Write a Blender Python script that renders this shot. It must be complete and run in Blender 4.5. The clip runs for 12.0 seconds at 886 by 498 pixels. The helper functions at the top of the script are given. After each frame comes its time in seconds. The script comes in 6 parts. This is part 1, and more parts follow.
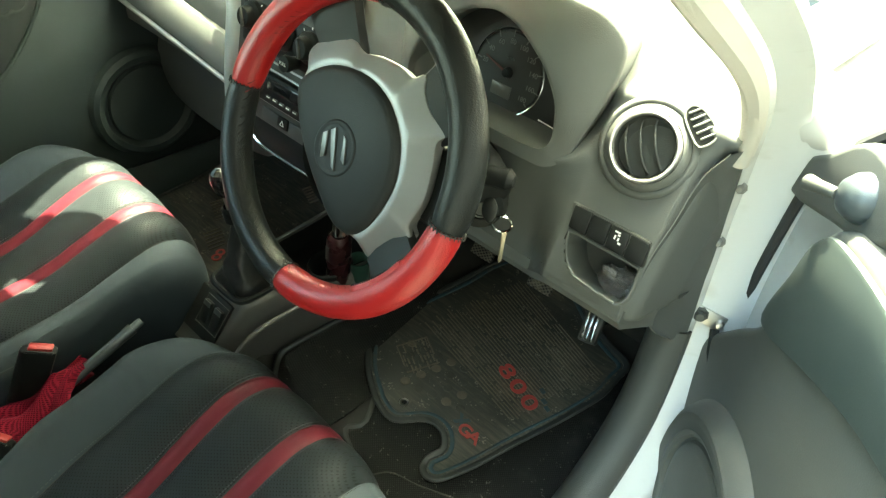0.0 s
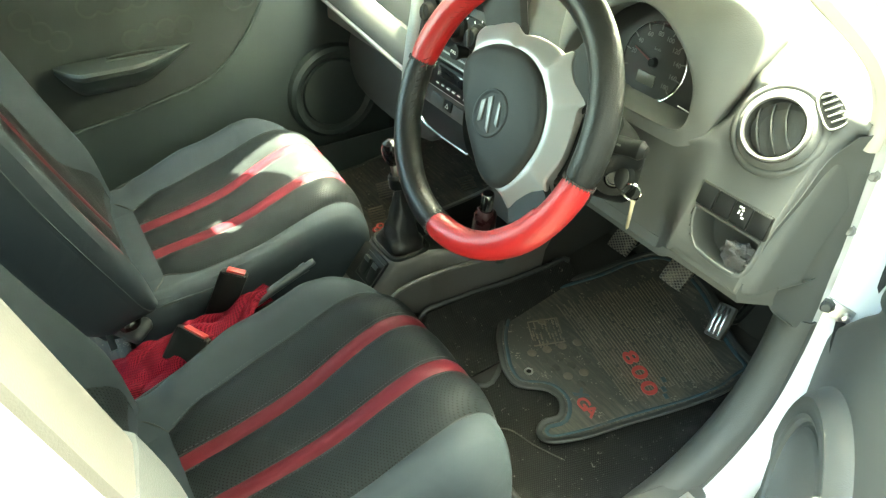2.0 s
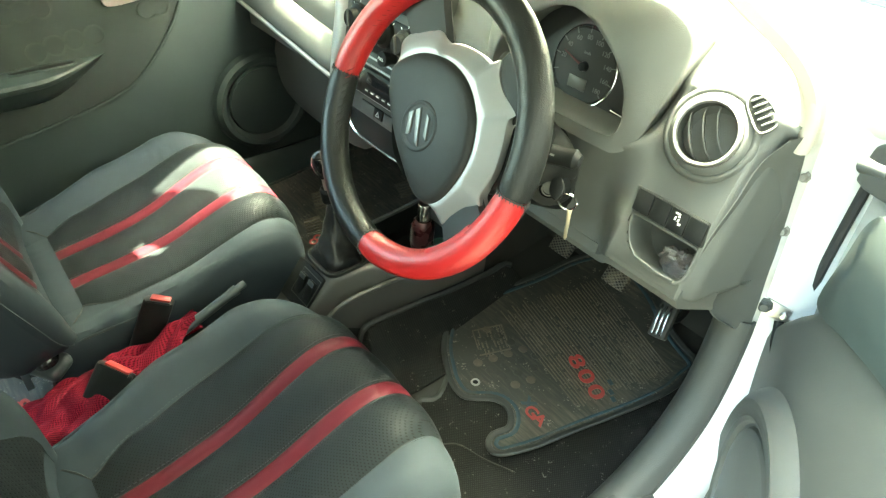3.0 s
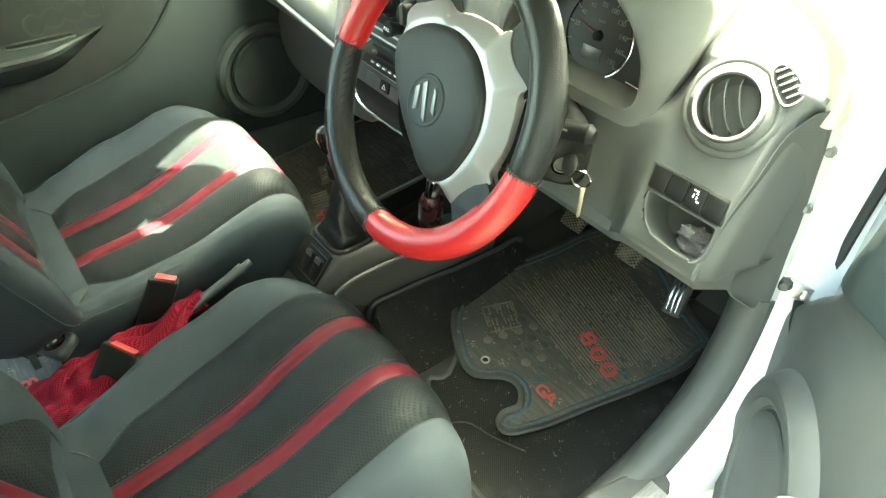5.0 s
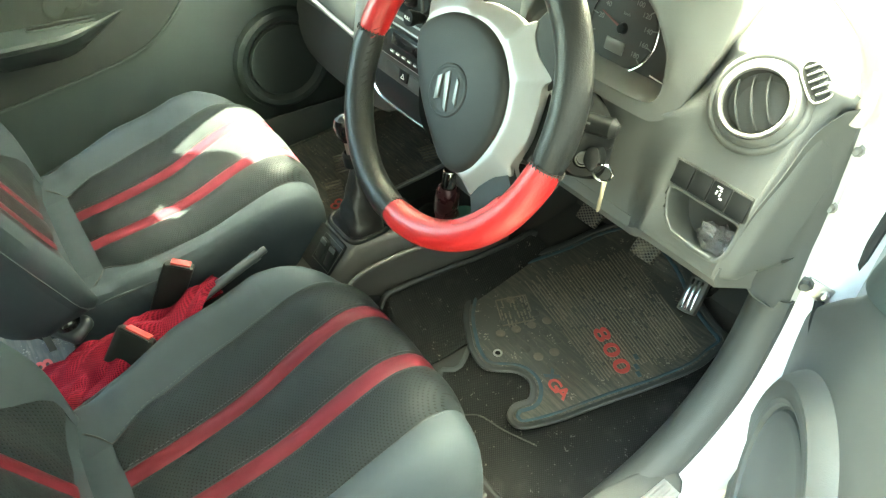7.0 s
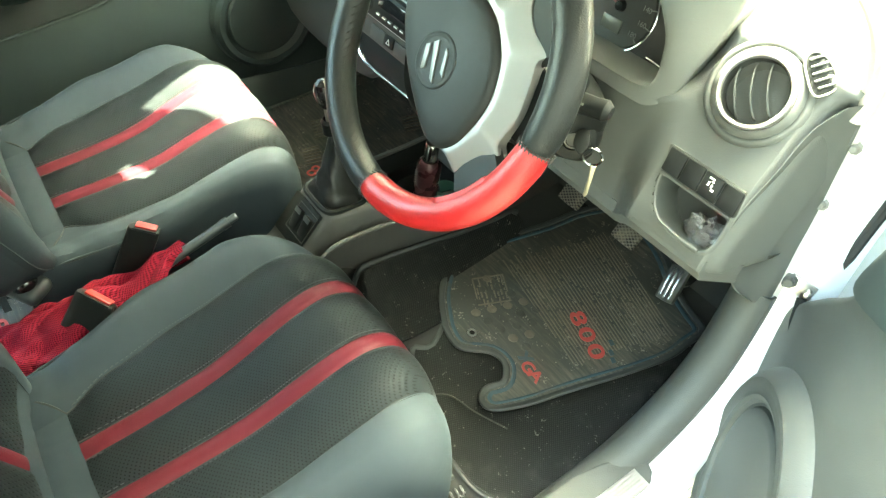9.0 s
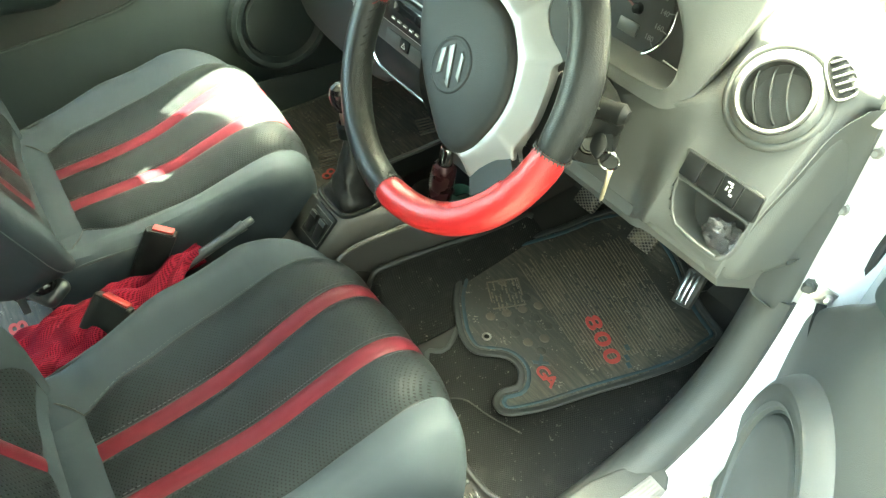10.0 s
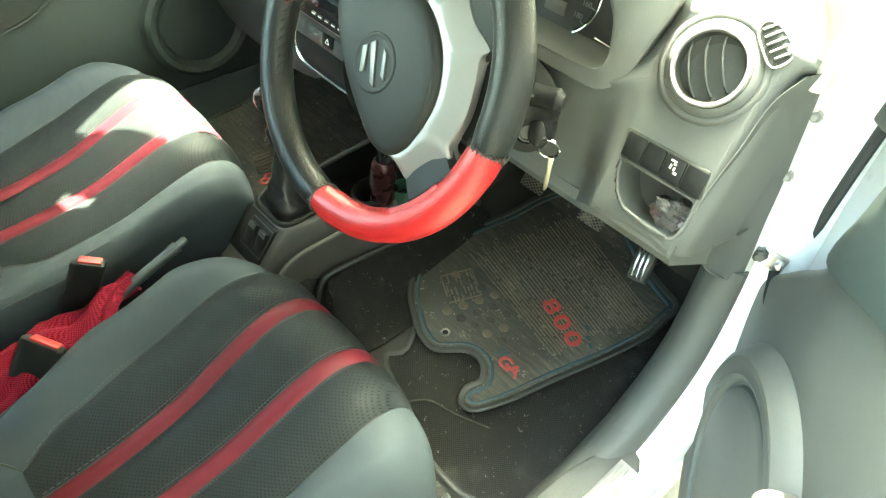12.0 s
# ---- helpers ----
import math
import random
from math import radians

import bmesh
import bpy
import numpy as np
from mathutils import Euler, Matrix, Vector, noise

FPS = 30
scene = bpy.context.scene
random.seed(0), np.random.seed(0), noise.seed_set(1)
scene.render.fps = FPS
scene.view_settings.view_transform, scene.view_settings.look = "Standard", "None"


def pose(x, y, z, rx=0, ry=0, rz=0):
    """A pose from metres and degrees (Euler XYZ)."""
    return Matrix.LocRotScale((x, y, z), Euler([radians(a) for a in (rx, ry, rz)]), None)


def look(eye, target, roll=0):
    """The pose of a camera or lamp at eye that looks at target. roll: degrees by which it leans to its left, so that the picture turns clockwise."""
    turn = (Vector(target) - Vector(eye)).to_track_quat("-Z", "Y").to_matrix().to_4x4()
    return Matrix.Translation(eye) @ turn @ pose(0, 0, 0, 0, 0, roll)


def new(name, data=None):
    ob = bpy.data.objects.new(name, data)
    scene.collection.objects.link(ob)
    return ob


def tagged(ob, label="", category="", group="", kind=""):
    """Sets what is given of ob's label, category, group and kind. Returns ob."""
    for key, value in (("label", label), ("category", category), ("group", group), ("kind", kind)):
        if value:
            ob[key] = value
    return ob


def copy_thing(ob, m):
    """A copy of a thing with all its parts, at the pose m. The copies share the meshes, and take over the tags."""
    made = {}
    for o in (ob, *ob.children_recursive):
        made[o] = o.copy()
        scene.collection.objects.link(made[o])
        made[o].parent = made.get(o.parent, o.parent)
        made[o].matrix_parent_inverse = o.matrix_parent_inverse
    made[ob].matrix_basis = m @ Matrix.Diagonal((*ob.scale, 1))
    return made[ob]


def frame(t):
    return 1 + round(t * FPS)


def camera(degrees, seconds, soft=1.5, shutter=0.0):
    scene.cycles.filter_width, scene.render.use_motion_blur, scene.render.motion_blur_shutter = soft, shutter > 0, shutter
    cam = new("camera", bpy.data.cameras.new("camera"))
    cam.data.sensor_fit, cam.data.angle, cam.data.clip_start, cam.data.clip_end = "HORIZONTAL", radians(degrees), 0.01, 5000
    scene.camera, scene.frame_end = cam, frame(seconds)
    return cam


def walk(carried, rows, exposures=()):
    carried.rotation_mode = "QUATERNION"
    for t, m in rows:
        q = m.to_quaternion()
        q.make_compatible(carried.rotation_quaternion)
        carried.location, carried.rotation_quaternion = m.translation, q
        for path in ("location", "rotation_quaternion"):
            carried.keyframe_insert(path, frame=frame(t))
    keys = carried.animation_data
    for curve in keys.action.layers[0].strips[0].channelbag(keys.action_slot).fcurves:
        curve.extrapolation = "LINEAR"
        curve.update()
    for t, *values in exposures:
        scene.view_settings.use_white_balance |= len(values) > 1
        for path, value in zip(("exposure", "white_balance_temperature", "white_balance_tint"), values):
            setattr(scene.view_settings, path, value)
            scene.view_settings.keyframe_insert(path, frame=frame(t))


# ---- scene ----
cam = camera(66.9, 12.0, soft=1.3)
PATH = [
    (0, (0.818, -0.422, 1.34), (-0.168, 0.78, 0.082), 6.1),
    (0.5, (0.861, -0.465, 1.344), (-0.413, 0.418, 0.08), 1.0),
    (1, (0.902, -0.529, 1.334), (-0.426, 0.284, 0.079), 2.3),
    (1.5, (0.934, -0.54, 1.342), (-0.427, 0.249, 0.108), 2.1),
    (2, (0.943, -0.513, 1.34), (-0.36, 0.386, 0.118), 2.2),
    (2.5, (0.936, -0.493, 1.343), (-0.307, 0.514, 0.143), 3.2),
    (3, (0.913, -0.469, 1.341), (-0.293, 0.551, 0.114), 2.8),
    (3.5, (0.898, -0.467, 1.337), (-0.318, 0.513, 0.088), 2.2),
    (3.7, (0.9, -0.473, 1.332), (-0.303, 0.509, 0.072), 2.7),
    (5.3, (0.89, -0.447, 1.334), (-0.286, 0.515, 0.034), 1.9),
    (5.5, (0.891, -0.449, 1.334), (-0.294, 0.512, 0.041), 1.8),
    (6, (0.887, -0.452, 1.334), (-0.306, 0.497, 0.039), 2.1),
    (6.5, (0.883, -0.455, 1.331), (-0.308, 0.482, 0.027), 2.3),
    (7, (0.881, -0.457, 1.329), (-0.3, 0.478, 0.013), 2.7),
    (7.5, (0.879, -0.454, 1.328), (-0.298, 0.473, 0.004), 2.8),
    (7.7, (0.871, -0.444, 1.318), (-0.27, 0.481, -0.039), 3.5),
    (9.5, (0.85, -0.44, 1.314), (-0.238, 0.52, -0.063), 7.9),
    (10, (0.847, -0.439, 1.315), (-0.266, 0.49, -0.063), 6.6),
    (10.5, (0.84, -0.435, 1.309), (-0.24, 0.504, -0.088), 8.4),
    (11, (0.844, -0.431, 1.312), (-0.257, 0.5, -0.075), 6.3),
    (11.5, (0.844, -0.418, 1.317), (-0.243, 0.52, -0.075), 3.6),
    (12, (0.821, -0.397, 1.31), (-0.182, 0.607, -0.099), 4.4),
]
EXPOSURE = [(0.0, 5.67, 8300, -19), (0.2, 5.77, 8300, -19), (0.5, 6.63, 8300, -19), (1.0, 7.23, 8300, -19), (1.5, 6.45, 8300, -19), (2.5, 6.66, 8300, -19), (3.5, 6.55, 8300, -19), (5.5, 6.72, 8300, -19), (7.5, 6.99, 8300, -19), (9.5, 7.06, 8300, -19), (11.0, 7.07, 8300, -19), (12.0, 6.93, 8300, -19)]
walk(cam, [(t, look(eye, target, roll)) for t, eye, target, roll in PATH], EXPOSURE)

# ---- light ----
SUN = Vector((-0.20, 0.42, 0.885)).normalized()
world = bpy.data.worlds.new("world")
scene.world = world
world.use_nodes = True
wn, wl = world.node_tree.nodes, world.node_tree.links
sky = wn.new("ShaderNodeTexSky")
sky.sky_type, sky.sun_disc = "NISHITA", False
sky.sun_elevation, sky.sun_rotation = math.asin(SUN.z), math.atan2(SUN.x, SUN.y)
sky.air_density, sky.dust_density = 1.0, 2.5
wn["Background"].inputs["Strength"].default_value = 0.15
wl.new(sky.outputs["Color"], wn["Background"].inputs["Color"])
lamp = bpy.data.lights.new("sun", "SUN")
lamp.energy, lamp.angle, lamp.color = 2.0, radians(0.53), (1.0, 0.96, 0.89)
sun = new("sun", lamp)
sun.matrix_world = look(SUN * 30, (0, 0, 0))

# ---- materials ----


def material(name, color, rough=0.5, metal=0.0, vary=0.12, grain=400.0, bump=0.15, stain=6.0, coat=0.0, spec=0.5, sheen=0.0):
    """Colour with coarse staining and fine grain, both in the object's own metres."""
    m = bpy.data.materials.new(name)
    m.use_nodes = True
    n, k = m.node_tree.nodes, m.node_tree.links
    b = n["Principled BSDF"]
    b.inputs["Metallic"].default_value = metal
    b.inputs["Coat Weight"].default_value = coat
    b.inputs["Coat Roughness"].default_value = 0.08
    b.inputs["Specular IOR Level"].default_value = spec
    b.inputs["Sheen Weight"].default_value = sheen
    co = n.new("ShaderNodeTexCoord")
    big, small = n.new("ShaderNodeTexNoise"), n.new("ShaderNodeTexNoise")
    for t, s, d in ((big, stain, 4), (small, grain, 2)):
        t.inputs["Scale"].default_value, t.inputs["Detail"].default_value = s, d
        k.new(co.outputs["Object"], t.inputs["Vector"])
    mixer = n.new("ShaderNodeMix")
    mixer.data_type = "RGBA"
    mixer.inputs["A"].default_value = (*[c * (1 - vary) for c in color], 1)
    mixer.inputs["B"].default_value = (*[min(1, c * (1 + vary)) for c in color], 1)
    add = n.new("ShaderNodeMath")
    add.operation = "MULTIPLY_ADD"
    add.inputs[1].default_value, add.inputs[2].default_value = 0.35, -0.17
    k.new(small.outputs["Fac"], add.inputs[0])
    tot = n.new("ShaderNodeMath")
    k.new(add.outputs[0], tot.inputs[0])
    k.new(big.outputs["Fac"], tot.inputs[1])
    tot.use_clamp = True
    k.new(tot.outputs[0], mixer.inputs["Factor"])
    k.new(mixer.outputs["Result"], b.inputs["Base Color"])
    rr = n.new("ShaderNodeMapRange")
    rr.inputs["To Min"].default_value, rr.inputs["To Max"].default_value = max(0.02, rough - 0.1), min(1, rough + 0.1)
    k.new(big.outputs["Fac"], rr.inputs["Value"])
    k.new(rr.outputs["Result"], b.inputs["Roughness"])
    bp = n.new("ShaderNodeBump")
    bp.inputs["Strength"].default_value, bp.inputs["Distance"].default_value = bump, 0.001
    k.new(small.outputs["Fac"], bp.inputs["Height"])
    k.new(bp.outputs["Normal"], b.inputs["Normal"])
    return m


def pattern(m, vector_scale, kind, dark, depth=0.6, width=0.35):
    """Adds a small regular relief to a material: dots (perforation), weave or ribs, in metres."""
    n, k = m.node_tree.nodes, m.node_tree.links
    b = n["Principled BSDF"]
    co = n.new("ShaderNodeTexCoord")
    sep = n.new("ShaderNodeSeparateXYZ")
    k.new(co.outputs["Object"], sep.inputs[0])

    def wave(out, s, shift=0.0):
        mul, sn = n.new("ShaderNodeMath"), n.new("ShaderNodeMath")
        mul.operation, sn.operation = "MULTIPLY_ADD", "SINE"
        mul.inputs[1].default_value, mul.inputs[2].default_value = s * 2 * math.pi, shift
        k.new(out, mul.inputs[0])
        k.new(mul.outputs[0], sn.inputs[0])
        return sn.outputs[0]
    along = n.new("ShaderNodeMath")
    k.new(sep.outputs["Y"], along.inputs[0])
    k.new(sep.outputs["Z"], along.inputs[1])
    u, v = wave(sep.outputs["X"], vector_scale), wave(along.outputs[0], vector_scale)
    mx = n.new("ShaderNodeMath")
    mx.operation = {"dots": "MULTIPLY", "weave": "MULTIPLY", "ribs": "MAXIMUM"}[kind]
    k.new(u, mx.inputs[0])
    k.new(v if kind != "ribs" else u, mx.inputs[1])
    th = n.new("ShaderNodeMapRange")
    th.interpolation_type = "SMOOTHSTEP"
    th.inputs["From Min"].default_value, th.inputs["From Max"].default_value = width, width + 0.3
    k.new(mx.outputs[0], th.inputs["Value"])
    base = b.inputs["Base Color"].links[0].from_socket
    mixer = n.new("ShaderNodeMix")
    mixer.data_type = "RGBA"
    mixer.inputs["B"].default_value = (*dark, 1)
    k.new(base, mixer.inputs["A"])
    k.new(th.outputs["Result"], mixer.inputs["Factor"])
    k.new(mixer.outputs["Result"], b.inputs["Base Color"])
    inv = n.new("ShaderNodeMath")
    inv.operation, inv.inputs[0].default_value = "SUBTRACT", 1.0
    k.new(th.outputs["Result"], inv.inputs[1])
    old = b.inputs["Normal"].links[0].from_node
    bp = n.new("ShaderNodeBump")
    bp.inputs["Strength"].default_value, bp.inputs["Distance"].default_value = depth, 0.001
    k.new(inv.outputs[0], bp.inputs["Height"])
    k.new(old.outputs["Normal"], bp.inputs["Normal"])
    k.new(bp.outputs["Normal"], b.inputs["Normal"])
    return m


def wrinkle(m, scale, depth):
    """Soft sagging and creases of a stretched cover."""
    n, k = m.node_tree.nodes, m.node_tree.links
    b = n["Principled BSDF"]
    co, t, bp = n.new("ShaderNodeTexCoord"), n.new("ShaderNodeTexNoise"), n.new("ShaderNodeBump")
    t.inputs["Scale"].default_value, t.inputs["Detail"].default_value, t.inputs["Distortion"].default_value = scale, 3, 0.8
    k.new(co.outputs["Object"], t.inputs["Vector"])
    bp.inputs["Strength"].default_value, bp.inputs["Distance"].default_value = 1.0, depth
    k.new(t.outputs["Fac"], bp.inputs["Height"])
    k.new(b.inputs["Normal"].links[0].from_socket, bp.inputs["Normal"])
    k.new(bp.outputs["Normal"], b.inputs["Normal"])
    return m


def dust(m, color, scale, low, high, fine=60.0, streak=1.0, turn=0.0):
    """Lays dry dust of its own blotchy shape over a material."""
    n, k = m.node_tree.nodes, m.node_tree.links
    b = n["Principled BSDF"]
    co = n.new("ShaderNodeTexCoord")
    a, c = n.new("ShaderNodeTexNoise"), n.new("ShaderNodeTexNoise")
    a.inputs["Scale"].default_value, a.inputs["Detail"].default_value = scale, 6
    c.inputs["Scale"].default_value, c.inputs["Detail"].default_value = fine, 3
    mul = n.new("ShaderNodeMath")
    mul.operation = "MULTIPLY"
    for t in (a, c):
        k.new(co.outputs["Object"], t.inputs["Vector"])
    mp = n.new("ShaderNodeMapping")
    mp.inputs["Scale"].default_value, mp.inputs["Rotation"].default_value = (1 / streak, 1, 1), (0, 0, turn)
    k.new(co.outputs["Object"], mp.inputs["Vector"])
    k.new(mp.outputs["Vector"], c.inputs["Vector"])
    k.new(a.outputs["Fac"], mul.inputs[0])
    k.new(c.outputs["Fac"], mul.inputs[1])
    th = n.new("ShaderNodeMapRange")
    th.inputs["From Min"].default_value, th.inputs["From Max"].default_value = low, high
    th.inputs["To Max"].default_value = 0.75
    k.new(mul.outputs[0], th.inputs["Value"])
    mixer = n.new("ShaderNodeMix")
    mixer.data_type = "RGBA"
    k.new(b.inputs["Base Color"].links[0].from_socket, mixer.inputs["A"])
    mixer.inputs["B"].default_value = (*color, 1)
    k.new(th.outputs["Result"], mixer.inputs["Factor"])
    k.new(mixer.outputs["Result"], b.inputs["Base Color"])
    return m


def glass(name, tint=(1, 1, 1), rough=0.0):
    m = bpy.data.materials.new(name)
    m.use_nodes = True
    b = m.node_tree.nodes["Principled BSDF"]
    b.inputs["Base Color"].default_value = (*tint, 1)
    b.inputs["Transmission Weight"].default_value, b.inputs["Roughness"].default_value, b.inputs["IOR"].default_value = 1.0, rough, 1.45
    return m


VINYL = wrinkle(material("grey_leatherette", (0.033, 0.0415, 0.049), 0.60, vary=0.08, grain=900, bump=0.2, stain=9, spec=0.08), 8, 0.003)
PERF = wrinkle(pattern(material("black_perforated_leatherette", (0.0150, 0.0182, 0.0205), 0.50, vary=0.10, grain=900, bump=0.15, spec=0.09), 140, "dots", (0.001, 0.0013, 0.0015), 0.6, 0.44), 9, 0.004)
RED_SEAT = material("red_leatherette", (0.080, 0.0085, 0.0155), 0.46, vary=0.12, grain=800, bump=0.3, spec=0.14)
RED_RIM = material("bright_red_leatherette", (0.36, 0.013, 0.017), 0.34, vary=0.12, grain=620, bump=0.45, stain=20)
BLACK_RIM = material("black_leatherette", (0.013, 0.014, 0.014), 0.36, vary=0.2, grain=620, bump=0.5, stain=20, spec=0.3)
LEATHER = wrinkle(material("black_boot_leather", (0.010, 0.010, 0.010), 0.34, vary=0.2, grain=900, bump=0.2, stain=20, spec=0.4), 12, 0.004)
THREAD = material("dark_thread", (0.012, 0.012, 0.012), 0.8)
PALE_THREAD = material("grey_thread", (0.040, 0.050, 0.056), 0.8)
BADGE = material("satin_badge_metal", (0.17, 0.17, 0.165), 0.42, metal=0.6, vary=0.05)
STITCH = material("grey_stitch_thread", (0.032, 0.038, 0.042), 0.8)
SILVER = material("silver_paint", (0.46, 0.445, 0.43), 0.36, metal=0.75, vary=0.05, grain=1500, bump=0.04, coat=0.3)
SPOKE = material("satin_silver_spoke_paint", (0.27, 0.262, 0.258), 0.46, metal=0.55, vary=0.06, grain=1500, bump=0.05)
LEVER = material("grey_lever_plastic", (0.034, 0.041, 0.045), 0.38, vary=0.1, grain=700, bump=0.15)
SATIN = material("satin_grey_trim", (0.36, 0.37, 0.37), 0.38, metal=0.35, vary=0.05)
CHROME = material("chrome", (0.8, 0.8, 0.8), 0.12, metal=1.0, vary=0.03, bump=0.0)
STEEL = material("brushed_steel", (0.5, 0.49, 0.47), 0.35, metal=1.0, vary=0.1, bump=0.1)
PAD = material("black_airbag_plastic", (0.0145, 0.0155, 0.0155), 0.55, vary=0.1, grain=900, bump=0.25, spec=0.3)
DASH = material("grey_dash_plastic", (0.086, 0.090, 0.085), 0.55, vary=0.08, grain=700, bump=0.3, stain=5, spec=0.35)
DASH_DARK = material("dark_grey_plastic", (0.050, 0.052, 0.048), 0.55, vary=0.1, grain=700, bump=0.3, spec=0.35)
CONSOLE = material("brown_grey_console_plastic", (0.092, 0.088, 0.083), 0.5, vary=0.1, grain=800, bump=0.25)
BLACK = material("black_plastic", (0.011, 0.012, 0.012), 0.42, vary=0.15, grain=900, bump=0.15, spec=0.12)
GLOSS = material("gloss_black_plastic", (0.012, 0.012, 0.013), 0.12, vary=0.1, bump=0.02)
DOORPLASTIC = material("dark_green_grey_door_plastic", (0.022, 0.031, 0.030), 0.6, vary=0.1, grain=1200, bump=0.25)
CLOTH = material("dark_door_cloth", (0.014, 0.019, 0.018), 0.9, vary=0.25, grain=1500, bump=0.5, stain=25, sheen=0.1)
CLOTH_RING = material("faded_print_on_cloth", (0.023, 0.030, 0.027), 0.9, vary=0.2, grain=1500, bump=0.5)
WHITE = dust(material("white_car_paint", (0.58, 0.58, 0.565), 0.22, vary=0.03, grain=300, bump=0.01, coat=0.6), (0.34, 0.30, 0.24), 5, 0.32, 0.55, 24, 6.0, 1.2)
GREYTRIM = material("grey_beige_pillar_plastic", (0.17, 0.165, 0.150), 0.6, vary=0.06, grain=700, bump=0.2)
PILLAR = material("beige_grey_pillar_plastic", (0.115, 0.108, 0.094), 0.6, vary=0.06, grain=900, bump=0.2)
BEIGE = material("beige_pillar_plastic", (0.44, 0.41, 0.36), 0.6, vary=0.05, grain=1200, bump=0.2)
CARPET = material("dark_carpet", (0.030, 0.030, 0.027), 0.95, vary=0.35, grain=900, bump=0.8, stain=14)
RUBBER = dust(material("dusty_black_rubber", (0.031, 0.031, 0.028), 0.60, vary=0.25, grain=500, bump=0.4, stain=10), (0.15, 0.132, 0.095), 7, 0.22, 0.56, 190, 9.0, 0.19)
dust(RUBBER, (0.20, 0.185, 0.150), 46, 0.362, 0.40, 230)
MATRIM = material("black_moulded_rubber", (0.026, 0.028, 0.028), 0.5, vary=0.2, grain=300, bump=0.3, stain=18)
WORN = dust(material("worn_rubber_relief", (0.085, 0.076, 0.058), 0.7, vary=0.3, grain=500, bump=0.4, stain=30), (0.15, 0.126, 0.085), 14, 0.22, 0.45, 160)
UNDERMAT = dust(dust(pattern(material("black_mesh_rubber", (0.0095, 0.0096, 0.0092), 0.55, vary=0.2, grain=500, bump=0.2, spec=0.10), 190, "weave", (0.024, 0.0245, 0.023), 1.0, 0.1), (0.050, 0.049, 0.045), 6, 0.28, 0.54, 30), (0.17, 0.165, 0.15), 55, 0.385, 0.42, 240)
SEAL = material("black_rubber_seal", (0.02, 0.02, 0.02), 0.7)
MATRED = material("red_mat_print", (0.33, 0.040, 0.038), 0.7, vary=0.30)
MATBLUE = dust(material("blue_mat_print", (0.016, 0.045, 0.062), 0.7, vary=0.35, stain=30), (0.05, 0.05, 0.045), 12, 0.22, 0.40)
PEDAL = dust(pattern(material("rubber_pedal", (0.11, 0.10, 0.085), 0.8, vary=0.2), 95, "dots", (0.006, 0.006, 0.006), 1.0, 0.0), (0.20, 0.17, 0.12), 20, 0.22, 0.40)
REDTEX = pattern(material("red_mesh_cloth", (0.160, 0.008, 0.022), 0.9, vary=0.3, grain=240, bump=1.0, stain=30, spec=0.05), 215, "dots", (0.050, 0.002, 0.006), 1.0, 0.05)
REDBTN = material("red_button_plastic", (0.30, 0.014, 0.014), 0.4)
MAROON = material("maroon_can", (0.050, 0.015, 0.017), 0.28, metal=0.35, vary=0.15, stain=25)
GREEN = material("green_plastic", (0.020, 0.055, 0.042), 0.4)
PRINT = material("white_print", (0.75, 0.75, 0.72), 0.6)
PALEPRINT = material("grey_print", (0.13, 0.135, 0.125), 0.6)
LCD = material("lcd_grey_green", (0.07, 0.07, 0.06), 0.3)
NEEDLE = material("red_needle", (0.10, 0.025, 0.022), 0.5)
GROUND = dust(material("pale_gravelly_concrete", (0.105, 0.100, 0.088), 0.95, vary=0.25, grain=120, bump=1.0, stain=3), (0.19, 0.18, 0.155), 40, 0.28, 0.40, 160)
CLEAR = glass("clear_glass")
LIGHT_CUT_GLASS = glass("dark_light_cutting_glass", (0.08, 0.085, 0.08))
BAG = glass("thin_clear_plastic", (0.40, 0.385, 0.385), 0.2)
BAG.node_tree.nodes["Principled BSDF"].inputs["Transmission Weight"].default_value = 0.82
HEADLINER = material("grey_headliner", (0.42, 0.42, 0.40), 0.95, grain=800, bump=0.4)
# film of the added sunscreen; its translucence softens the sun into front light
SCREEN = material("added_sunscreen_diffusing_film", (0.45, 0.45, 0.43), 0.7)
sn, sl = SCREEN.node_tree.nodes, SCREEN.node_tree.links
tr, mx = sn.new("ShaderNodeBsdfTranslucent"), sn.new("ShaderNodeMixShader")
tr.inputs["Color"].default_value, mx.inputs[0].default_value = (0.86, 0.86, 0.84, 1), 0.75
sl.new(sn["Principled BSDF"].outputs[0], mx.inputs[1])
sl.new(tr.outputs[0], mx.inputs[2])
sl.new(mx.outputs[0], sn["Material Output"].inputs["Surface"])
DIAL = material("dial_black", (0.026, 0.026, 0.024), 0.6)

# ---- mesh helpers ----


def V(*a):
    return Vector(a)


def thing(name, at=(0, 0, 0), label="", category="", group="", kind=""):
    ob = new(name)
    ob.location = at
    return tagged(ob, label, category, group, kind)


